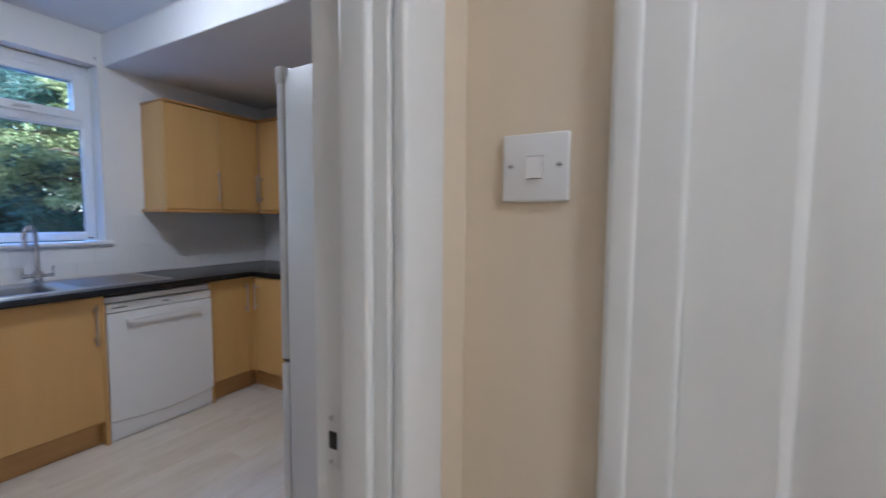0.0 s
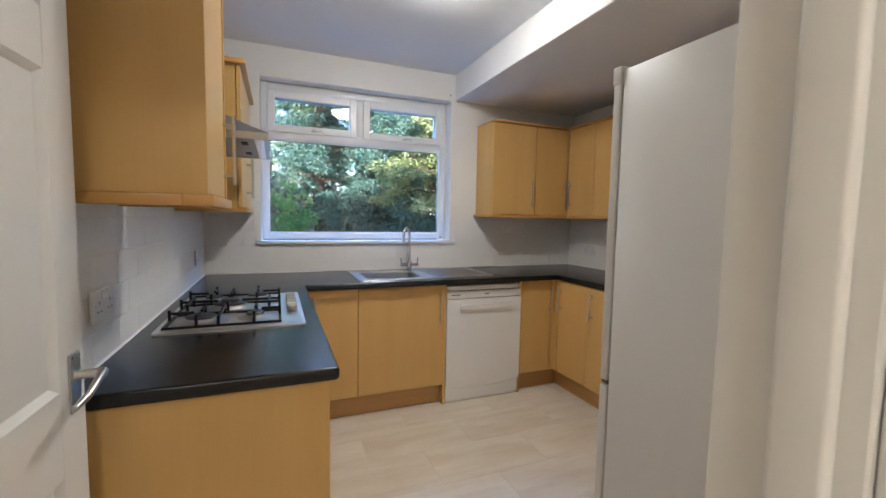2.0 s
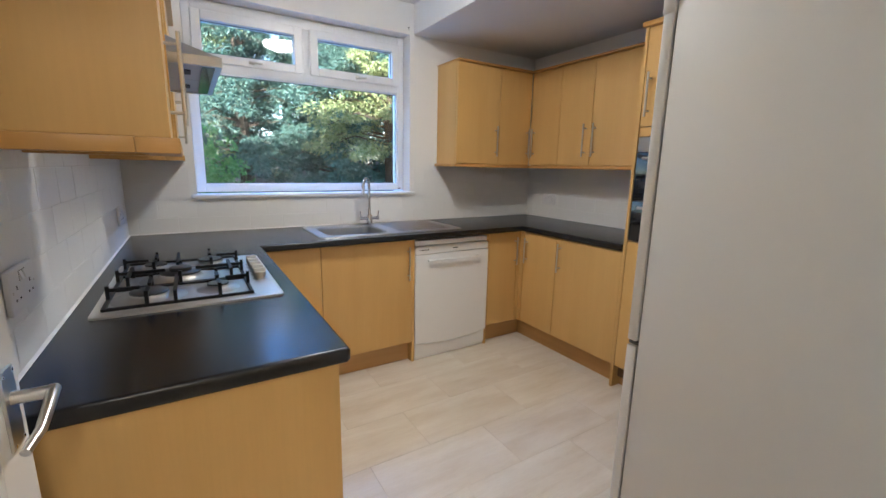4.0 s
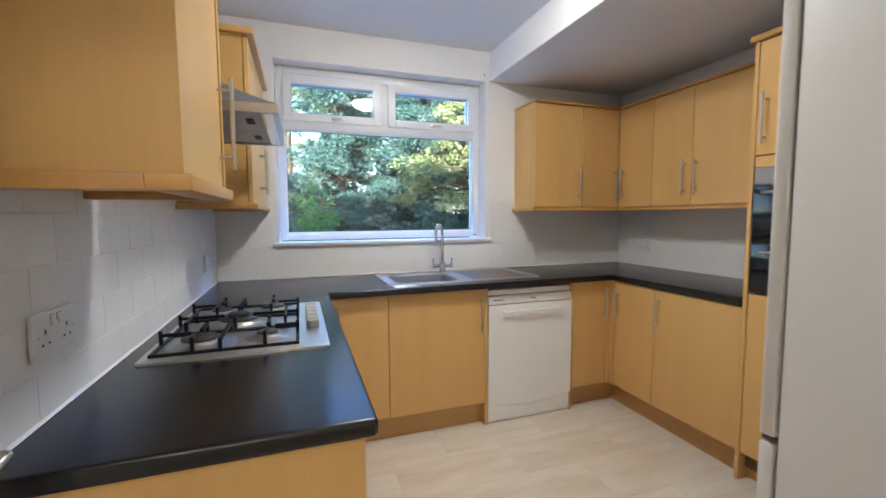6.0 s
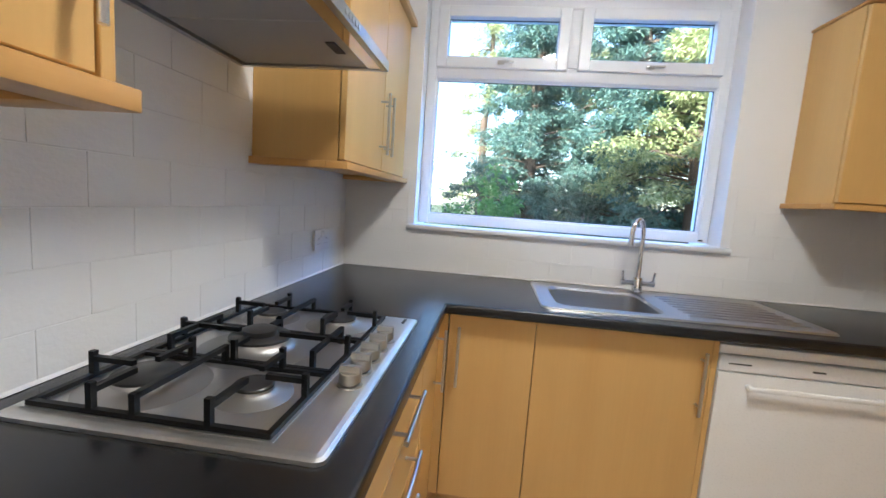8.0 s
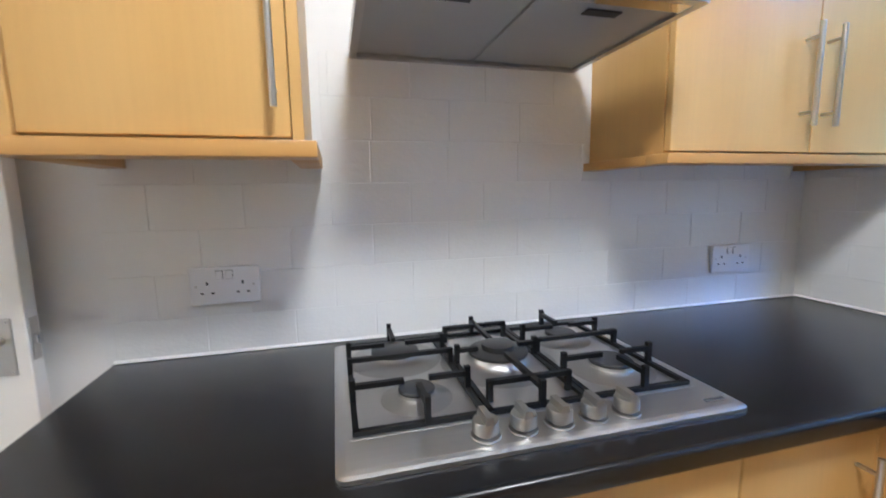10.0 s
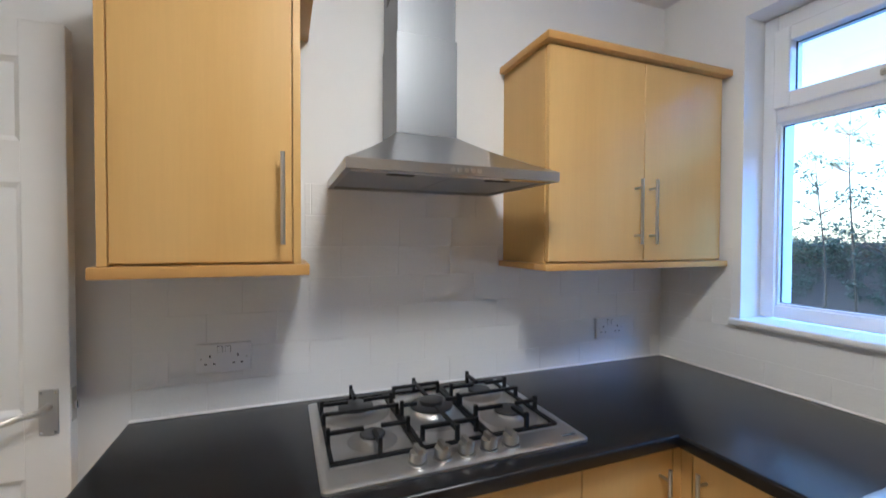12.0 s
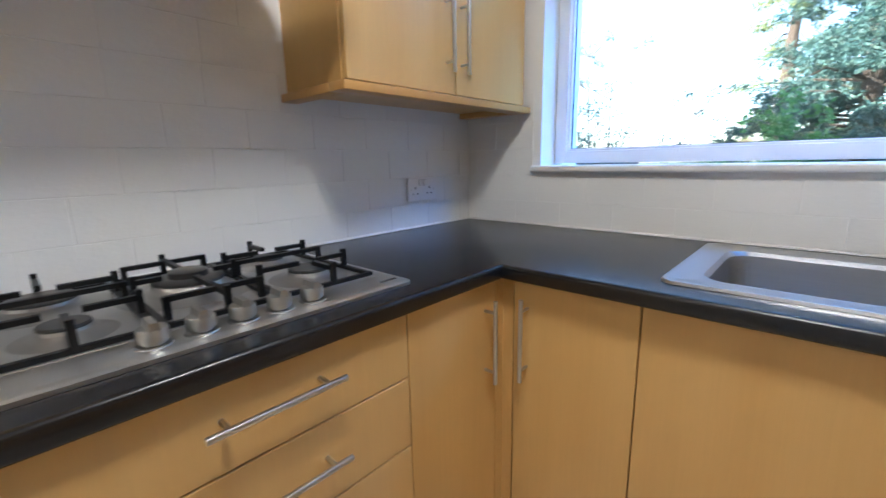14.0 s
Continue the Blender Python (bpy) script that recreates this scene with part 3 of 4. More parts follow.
base_unit(pose(2.098, FY, 0, 0, 0, 0), 0.266, 0.54, [(0.004, 0.264, BASE_Z0, BASE_Z1, ("v", (0.240, HZ0 + 0.01, HZ1)), "door")],
          "narrow beech-effect base cabinet beside the dishwasher", end_left=True)
RX = 2.413
base_unit(pose(RX, -0.612, 0, 0, 0, -90), 0.318, 0.54, [(0.0, 0.318, BASE_Z0, BASE_Z1, ("v", (0.040, HZ0 + 0.03, HZ1)), "door")],
          "beech-effect corner base cabinet beside the oven tower run")
base_unit(pose(RX, -0.930, 0, 0, 0, -90), 0.500, 0.54, [(0, 0.500, BASE_Z0, BASE_Z1, ("v", (0.04, HZ0 + 0.03, HZ1 + 0.01)), "door")],
          "beech-effect base cabinet with one door beside the oven tower")


def corner_post(corner, right, label):
    """An angled filler where two runs of doors meet."""
    (cx, cy), s = corner, -1 if right else 1
    bm = bm_new()
    box(bm, min(cx - s * 0.022, cx - s * 0.001), max(cx - s * 0.022, cx - s * 0.001), cy - 0.030, cy + 0.001, BASE_Z0, BASE_Z1)
    box(bm, min(cx - s * 0.001, cx + s * 0.030), max(cx - s * 0.001, cx + s * 0.030), cy + 0.001, cy + 0.022, BASE_Z0, BASE_Z1)
    solid("corner_post", bm, BEECH, label, "cabinet trim")


corner_post((0.576, -0.576), False, "beech-effect filler post in the cabinet corner by the hob run")
corner_post((2.395, -0.576), True, "beech-effect filler post in the cabinet corner by the oven run")

for x0, x1, y0, y1 in (((0.494, 0.510, -1.955, -0.52), (0.512, 1.484, -0.520, -0.504), (2.118, 2.456, -0.520, -0.504), (2.458, 2.474, -1.428, -0.505))):
    solid("plinth", B(x0, x1, y0, y1, F0, 0.176, 0.001, 1), PLINTH, "beech-effect plinth board under the base cabinets", "plinth", group="plinth boards")


def worktop():
    bm = bm_new()
    z = 0.910
    outer = [(0.001, -0.001), (0.001, -1.999), (0.592, -1.999), (0.600, -1.991), (0.600, -0.616), (2.378, -0.616),
             (2.378, -1.430), (2.969, -1.430), (2.969, -0.001)]
    hole = [(0.965, -0.50), (1.395, -0.50), (1.395, -0.11), (0.965, -0.11)]
    es = []
    for loop in (outer, hole):
        vs = [bm.verts.new((x, y, z)) for x, y in loop]
        es += [bm.edges.new((vs[k], vs[(k + 1) % len(vs)])) for k in range(len(vs))]
    bmesh.ops.triangle_fill(bm, use_beauty=True, edges=es)
    top = list(bm.faces)
    got = bmesh.ops.extrude_face_region(bm, geom=top)
    low = [v for v in got["geom"] if isinstance(v, bmesh.types.BMVert)]
    for v in low:
        v.co.z = z - 0.037
    bmesh.ops.recalc_face_normals(bm, faces=bm.faces)
    rim = [e for e in bm.edges if len(e.link_faces) == 2 and abs(e.verts[0].co.z - e.verts[1].co.z) < 1e-6
           and abs(e.link_faces[0].normal.z) + abs(e.link_faces[1].normal.z) < 1.5
           and not all(0.9 < v.co.x < 1.45 and -0.52 < v.co.y < -0.1 for v in e.verts)]
    bmesh.ops.bevel(bm, geom=rim, offset=0.009, segments=4, profile=0.5, affect="EDGES")
    solid("worktop", bm, WORKTOP, "continuous black charcoal laminate worktop round three walls", "worktop")
    s = thing("sealant_bead", pose(0, 0, 0), "thin white sealant bead behind the worktop", "sealant", kind="structure")
    part("bead", prism(bm_new(), [(0.003, 0.911), (0.009, 0.911), (0.003, 0.9165)], "y", -1.994, -0.014), SILICONE, s)
    part("bead", prism(bm_new(), [(-0.003, 0.911), (-0.009, 0.911), (-0.003, 0.9165)], "x", 0.006, 2.964), SILICONE, s)
    part("bead", prism(bm_new(), [(2.967, 0.911), (2.961, 0.911), (2.967, 0.9165)], "y", -1.426, -0.014), SILICONE, s)


worktop()

WU0, WU1 = 1.352, 2.045      # wall unit doors


def wall_unit(m, width, depth, doors, label, left_over=0.02, right_over=0.02, inset=False, pel_left=0.02, pel_right=0.02, z_low=WU0, pel=0.0215, corn=0.0245):
    """A wall unit with cornice and pelmet: x across, y back from the carcass front, z up."""
    z_top = WU1 + 0.0245 - corn
    t = thing("wall_cabinet", m, label, "cabinet", "fitted wall cabinets")
    part("body", B(0.0, width, 0.003, depth, z_low - 0.002, z_top + 0.001), BEECH, t)
    if inset:
        part("end_panel", B(-0.019, -0.0005, -0.022, depth, z_low - 0.002, z_top + 0.001, 0.001, 1), BEECH, t)
        part("end_panel", B(width + 0.0005, width + 0.019, -0.022, depth, z_low - 0.002, z_top + 0.001, 0.001, 1), BEECH, t)
    for x0, x1, hx in doors:
        cabinet_front(t, x0, x1, z_low + 0.002, z_top - 0.002, ("v", (hx, 1.412, 1.634)))
    e = 0.019 if inset else 0.0
    # a strip along the front and one back to the wall at either end, hollow between them
    a, b, z0, z1 = -e - pel_left, width + e + pel_right, z_low - 0.0025 - pel, z_low - 0.0025
    part("pelmet", B(a, b, -0.036, 0.030, z0, z1, 0.002, 2), BEECH_EDGE, t)
    part("pelmet_return", B(a, a + 0.050, 0.0302, depth, z0, z1, 0.002, 2), BEECH_EDGE, t)
    part("pelmet_return", B(b - 0.050, b, 0.0302, depth, z0, z1, 0.002, 2), BEECH_EDGE, t)
    part("cornice", B(-e - left_over, width + e + right_over, -0.042, depth, z_top + 0.0015, WU1 + 0.026, 0.003, 2), BEECH_EDGE, t)
    return t


UX = 0.270
wall_unit(pose(UX, -1.946, 0, 0, 0, 90), 0.378, UX - 0.002, [(0, 0.378, 0.355)], "beech-effect single-door wall cabinet with cornice and pelmet", inset=True, pel_left=0.014, right_over=0.034, z_low=1.365, pel=0.027)
wall_unit(pose(UX, -0.812, 0, 0, 0, 90), 0.790, UX - 0.002, [(0.0, 0.397, 0.357), (0.397, 0.784, 0.424)], "beech-effect two-door wall cabinet between hood and window", right_over=0.018, pel_right=0.012)
UY = -0.262
wall_unit(pose(1.992, UY, 0, 0, 0, 0), 0.722, 0.26, [(0.0, 0.390, 0.352), (0.390, 0.706, 0.668)], "beech-effect two-door wall cabinet beside the window", left_over=0.008, right_over=0.012, pel_right=0.008, corn=0.012)
URX = 2.718
wall_unit(pose(URX, -0.281, 0, 0, 0, -90), 1.147, 0.250, [(0.0, 0.306, 0.052), (0.306, 0.600, 0.558), (0.600, 1.145, 0.638)], "beech-effect three-door wall cabinet on the end wall",
          left_over=-0.026, right_over=0.0, pel_left=-0.022, pel_right=0.0, corn=0.012)


def oven_tower():
    w = 0.62
    t = thing("oven_tower", pose(2.413, -1.450, 0, 0, 0, -90), "tall beech-effect housing with a built-in black oven", "cabinet", "fitted base cabinets")
    part("body", B(0.002, w - 0.002, 0.025, 0.55, 0.10, 2.040), CARCASS, t)
    part("end_panel", B(-0.018, 0.0, -0.022, 0.55, F0, 2.045, 0.001, 1), BEECH, t)
    part("end_panel", B(w, w + 0.018, -0.022, 0.55, F0, 2.045, 0.001, 1), BEECH, t)
    part("cornice", B(-0.03, w + 0.018, -0.04, 0.55, 2.0465, 2.071, 0.003, 2), BEECH_EDGE, t)
    part("plinth", B(0.0, w, 0.05, 0.066, F0, 0.176), PLINTH, t)
    cabinet_front(t, 0, w, 0.178, 0.934, ("v", (w - 0.04, 0.69, 0.90)))
    cabinet_front(t, 0, w, 1.552, 2.043, ("v", (0.04, 1.60, 1.82)))
    part("rail", B(0, w, -0.012, 0.02, 1.503, 1.549), BEECH, t)
    oven = part("oven", B(0.004, w - 0.004, -0.002, 0.025, 0.938, 1.500), STEEL, t, "black glass built-in double oven")
    part("control_panel", B(0.005, w - 0.005, -0.020, -0.0025, 1.424, 1.499, 0.002, 1), STEEL, oven, "brushed steel oven control panel")
    part("oven_door", B(0.005, w - 0.005, -0.022, -0.0025, 0.942, 1.160, 0.003, 2), OVEN_GLASS, oven, "black glass oven door")
    part("oven_door", B(0.005, w - 0.005, -0.022, -0.0025, 1.164, 1.420, 0.003, 2), OVEN_GLASS, oven, "black glass oven door")
    for z in (1.128, 1.388):
        bm = bm_new()
        rod(bm, (0.06, -0.052, z), (w - 0.06, -0.052, z), 0.008, 12)
        rod(bm, (0.09, -0.022, z), (0.09, -0.052, z), 0.006, 8)
        rod(bm, (w - 0.09, -0.022, z), (w - 0.09, -0.052, z), 0.006, 8)
        part("oven_handle", bm, STEEL, oven)


oven_tower()


def dishwasher():
    w = 0.582
    t = thing("dishwasher", pose(1.508, -0.562, 0), "white freestanding dishwasher under the worktop", "dishwasher")
    part("body", B(0.004, w - 0.004, 0.015, 0.54, 0.060, 0.848), APPLIANCE, t)
    # dark sheet behind the door, added so the gaps look shaded
    part("gap_shade_sheet", B(0.004, w - 0.004, 0.0125, 0.0145, 0.065, 0.85), DARK, t)
    part("top_trim", B(0.0, w, -0.008, 0.50, 0.823, 0.856, 0.006, 3), APPLIANCE, t)
    panel = part("control_panel", B(0.001, w - 0.001, -0.016, 0.012, 0.768, 0.819, 0.005, 3), APPLIANCE, t)
    part("marking", B(0.03, 0.10, -0.0166, -0.0155, 0.792, 0.797), GASKET, panel)
    part("marking", B(0.283, 0.322, -0.0166, -0.0155, 0.791, 0.797), GASKET, panel, "small dark maker's badge")
    bm = bm_new()
    n = 14
    low = [(0.001 + (w - 0.002) * k / n, 0.162 - 0.026 * math.sin(math.pi * k / n)) for k in range(n + 1)]
    prism(bm, low + [(w - 0.001, 0.764), (0.001, 0.764)], "y", -0.018, 0.012)
    d = part("door", bm, APPLIANCE, t)
    bm = bm_new()
    box(bm, 0.088, 0.492, -0.044, -0.034, 0.716, 0.732, 0.0045, 3)
    for x in (0.088, 0.476):
        box(bm, x, x + 0.016, -0.036, -0.0175, 0.717, 0.731, 0.003, 2)
    part("door_handle", bm, APPLIANCE, d)
    bm = bm_new()
    box(bm, 0.10, 0.48, -0.0188, -0.0175, 0.668, 0.716, 0.0005, 1)
    part("grip_recess", bm, APPLIANCE, d)
    bm = bm_new()
    prism(bm, [(x, z - 0.005) for x, z in low][::-1] + [(0.001, 0.062), (w - 0.001, 0.062)], "y", -0.012, 0.012)
    part("kick_panel", bm, APPLIANCE, t)
    part("foot_panel", B(0.003, w - 0.003, -0.004, 0.012, F0 + 0.003, 0.060), APPLIANCE, t)
    for x in (0.06, w - 0.06):
        part("foot", rod(bm_new(), (x, 0.12, F0), (x, 0.12, 0.062), 0.02, 10), DARK, t)
        part("foot", rod(bm_new(), (x, 0.46, F0), (x, 0.46, 0.062), 0.02, 10), DARK, t)


dishwasher()


def fridge():
    x0, x1 = 1.275, 1.875
    t = thing("fridge_freezer", pose(x0, -2.826, 0), "tall white fridge-freezer standing against the doorway wall", "fridge-freezer")
    w, d = x1 - x0, 0.553
    part("body", B(0.0, w, 0.0, d, 0.07, 1.706, 0.0025, 2), FRIDGE_WHITE, t)
    for z0, z1 in ((0.884, 1.714), (0.082, 0.870)):
        dr = part("door", B(-0.002, w + 0.002, d + 0.0055, d + 0.031, z0, z1, 0.004, 3), FRIDGE_WHITE, t)
        part("gasket", B(0.008, w - 0.008, d + 0.0003, d + 0.0052, z0 + 0.012, z1 - 0.012), GASKET, dr)
    part("top_cap", B(-0.004, 0.05, d + 0.004, d + 0.033, 1.672, 1.718, 0.003, 2), FRIDGE_WHITE, t)
    bm = bm_new()
    box(bm, 0.004, 0.06, d - 0.02, d + 0.030, 0.8725, 0.8815, 0.002, 1)
    part("hinge", bm, GASKET, t)
    for x in (0.06, w - 0.06):
        for y in (0.06, d - 0.05):
            part("foot", rod(bm_new(), (x, y, F0), (x, y, 0.075), 0.018, 10), DARK, t)


fridge()

# ---- hob, hood, sink ----
def hob():
    t = thing("gas_hob", pose(0.056, -1.522, 0.9105), "five-burner brushed steel gas hob with black iron pan supports", "hob")
    D_, L = 0.488, 0.662
    bm = bm_new()
    # pressed plate: rounded corners, a sloping rim and a flat top
    rings = []
    for inset, z in ((0.0, 0.0), (0.0, 0.0064), (0.0060, 0.0086), (0.0140, 0.0100)):
        ring = []
        for cx, cy, a0 in ((D_ - 0.016, L - 0.016, 0), (0.016, L - 0.016, 90), (0.016, 0.016, 180), (D_ - 0.016, 0.016, 270)):
            for k in range(6):
                a = radians(a0 + 18 * k)
                ring.append(bm.verts.new((cx + (0.016 - inset) * math.cos(a), cy + (0.016 - inset) * math.sin(a), z)))
        rings.append(ring)
    for r0, r1 in zip(rings, rings[1:]):
        for k in range(24):
            bm.faces.new((r0[k], r0[(k + 1) % 24], r1[(k + 1) % 24], r1[k]))
    bm.faces.new(rings[-1])
    bm.faces.new(rings[0][::-1])
    plate = new("hob_plate", to_mesh("hob_plate", bm, HOB_STEEL, False))
    plate.parent = t
    bm = bm_new()
    box(bm, 0.020, 0.408, 0.022, L - 0.036, 0.0103, 0.0115)
    part("burner_well", bm, HOB_STEEL, t)
    burners = ((0.128, 0.126, 0.050, 0.020), (0.310, 0.138, 0.032, 0.018), (0.206, 0.331, 0.062, 0.026), (0.124, 0.524, 0.036, 0.018), (0.304, 0.530, 0.042, 0.020))
    for x, y, r, h in burners:
        b = part("burner", lathe(bm_new(), (x, y, 0.0116), [(r * 1.95, 0.0), (r * 1.85, 0.0012), (r * 1.3, 0.005), (r * 1.12, 0.008), (r * 1.02, h * 0.55), (r * 0.98, h * 0.8)], 28), ALUMINIUM, t)
        part("burner_cap", lathe(bm_new(), (x, y, 0.0116), [(r * 0.7, h * 0.8), (r, h * 0.82), (r, h * 1.02), (r * 0.94, h * 1.12), (0.003, h * 1.16)], 28), ENAMEL_BLACK, b)
        if r > 0.06:
            part("flame_ring", lathe(bm_new(), (x, y, 0.0116), [(0.030, h * 1.1), (0.034, h * 1.1), (0.034, h * 1.55), (0.030, h * 1.62), (0.003, h * 1.62)], 24), ENAMEL_BLACK, b)
    # three cast supports
    bars = 0.0048
    top = 0.050

    def foot_bar(bm, p, q, z=top, half=bars):
        (x0, y0), (x1, y1) = p, q
        d = Vector((x1 - x0, y1 - y0, 0))
        n = Vector((-d.y, d.x, 0)).normalized() * half
        poly = [Vector((x0, y0, 0)) + n, Vector((x1, y1, 0)) + n, Vector((x1, y1, 0)) - n, Vector((x0, y0, 0)) - n]
        lo_ = [bm.verts.new((v.x, v.y, z - 0.009)) for v in poly]
        hi_ = [bm.verts.new((v.x, v.y, z)) for v in poly]
        for k in range(4):
            bm.faces.new((lo_[k], lo_[(k + 1) % 4], hi_[(k + 1) % 4], hi_[k]))
        bm.faces.new(lo_[::-1])
        bm.faces.new(hi_)

    def post(bm, x, y, h0=0.0118, h1=top + 0.006):
        prism(bm, [(x - bars, y - bars), (x + bars, y - bars), (x + bars, y + bars), (x - bars, y + bars)], "z", h0, h1)

    for y0, y1, cs in ((0.030, 0.230, ((0.128, 0.126), (0.310, 0.138))), (0.242, 0.414, ((0.206, 0.331),)), (0.426, 0.618, ((0.124, 0.524), (0.304, 0.530)))):
        bm = bm_new()
        x0, x1 = 0.030, 0.398
        z = 0.0195
        for p, q in (((x0, y0), (x1, y0)), ((x0, y1), (x1, y1)), ((x0, y0), (x0, y1)), ((x1, y0), (x1, y1))):
            foot_bar(bm, p, q, z, 0.0046)
        for x in (x0, x1):
            for y in (y0, y1):
                post(bm, x, y, 0.0118, z)
        g = part("pan_support", bm, CAST_IRON, t)
        for cx, cy in cs:
            gap = 0.022 if len(cs) == 2 else 0.045
            ends = [((cx, y0), (cx, cy - gap)), ((cx, y1), (cx, cy + gap))]
            if len(cs) == 1:
                ends += [((x0, cy), (cx - gap, cy)), ((x1, cy), (cx + gap, cy))]
            elif cx < 0.2:
                ends.append(((x0, cy), (cx - gap, cy)))
            else:
                ends.append(((x1, cy), (cx + gap, cy)))
            for p, q in ends:
                bm = bm_new()
                foot_bar(bm, p, q, top)
                if abs(p[0] - 0.196) > 0.01 or len(cs) == 1:
                    post(bm, p[0], p[1], z - 0.004, top + 0.008)
                part("finger", bm, CAST_IRON, g)
        if len(cs) == 1:
            for xb in (x0 + 0.034, x1 - 0.040):
                bm = bm_new()
                foot_bar(bm, (xb, y0 + 0.012), (xb, y1 - 0.012), top)
                for y in (y0 + 0.012, y1 - 0.012):
                    post(bm, xb, y, 0.0118, top)
                part("arch_bar", bm, CAST_IRON, g)
        if len(cs) == 2:
            bm = bm_new()
            foot_bar(bm, (0.196, y0), (0.196, y1), top)
            post(bm, 0.196, y0, z - 0.004, top)
            post(bm, 0.196, y1, z - 0.004, top)
            part("cross_bar", bm, CAST_IRON, g)
    for k in range(5):
        y = 0.214 + 0.060 * k
        x = 0.446
        kn = part("knob_seat", lathe(bm_new(), (x, y, 0.0101), [(0.023, 0.0), (0.022, 0.002), (0.003, 0.0022)], 24), ALUMINIUM, t)
        bm = lathe(bm_new(), (x, y, 0.0125), [(0.0150, 0.0), (0.0150, 0.004), (0.0200, 0.005), (0.0198, 0.020), (0.0185, 0.023), (0.002, 0.0235)], 24)
        prism(bm, [(y - 0.0075, 0.034), (y + 0.0075, 0.034), (y + 0.0050, 0.046), (y - 0.0050, 0.046)], "x", x - 0.0185, x + 0.0185)
        part("knob", bm, KNOB, kn)
    part("badge", B(0.452, 0.460, L - 0.062, L - 0.022, 0.0101, 0.0112), GASKET, t, "small grey maker's badge")


hob()


def cooker_hood():
    t = thing("cooker_hood", pose(0.0, -1.162, 1.588), "brushed steel chimney cooker hood over the hob", "cooker hood")
    y0, y1, xf, h = -0.295, 0.292, 0.422, 0.026
    bm = bm_new()
    for a, b, c, d in ((0.003, 0.018, y0, y1), (xf - 0.016, xf, y0, y1)):
        box(bm, a, b, c, d, 0.0, h)
    for a, b in ((y0, y0 + 0.016), (y1 - 0.016, y1)):
        box(bm, 0.018, xf - 0.016, a, b, 0.0, h)
    lip = part("canopy_rim", bm, STEEL, t)
    bm = bm_new()
    lo = [(0.003, y0, h), (xf, y0, h), (xf, y1, h), (0.003, y1, h)]
    cx, c0, c1, ch = 0.185, -0.116, 0.082, 0.155
    hi = [(0.003, c0, ch), (cx, c0, ch), (cx, c1, ch), (0.003, c1, ch)]
    steps = 8
    rings = []
    for k in range(steps + 1):
        s = k / steps
        zz = h + (ch - h) * (0.80 * s + 0.20 * s ** 2.2)
        rings.append([bm.verts.new((a[0] + (b[0] - a[0]) * s, a[1] + (b[1] - a[1]) * s, zz)) for a, b in zip(lo, hi)])
    for a, b in zip(rings, rings[1:]):
        for k in range(4):
            bm.faces.new((a[k], a[(k + 1) % 4], b[(k + 1) % 4], b[k]))
    part("canopy", bm, STEEL, t)
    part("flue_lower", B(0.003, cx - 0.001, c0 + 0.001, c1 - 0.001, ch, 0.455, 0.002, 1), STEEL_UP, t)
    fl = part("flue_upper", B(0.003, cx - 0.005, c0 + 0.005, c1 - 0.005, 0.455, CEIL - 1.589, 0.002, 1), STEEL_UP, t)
    for k in range(6):
        part("vent_slot", B(0.050 + 0.012 * k, 0.056 + 0.012 * k, c0 + 0.0042, c0 + 0.0052, 0.590, 0.672), GASKET, fl)
    for y in (-0.142, 0.142):
        f = part("grease_filter", B(0.022, xf - 0.05, y - 0.1405, y + 0.1405, 0.006, 0.012, 0.002, 1), FILTER_MESH, t, "fine mesh grease filter")
        part("filter_catch", B(0.322, 0.346, y - 0.036, y + 0.036, 0.003, 0.0058, 0.001, 1), DARK, f)
    part("front_tray", B(xf - 0.049, xf - 0.0165, y0 + 0.017, y1 - 0.017, 0.001, 0.008), CHROME, t, "polished front strip")
    for k in range(5):
        y = -0.030 + 0.0185 * k
        part("button", rod(bm_new(), (xf - 0.001, y, 0.0125), (xf + 0.003, y, 0.0125), 0.0062, 16), SATIN, lip)


cooker_hood()


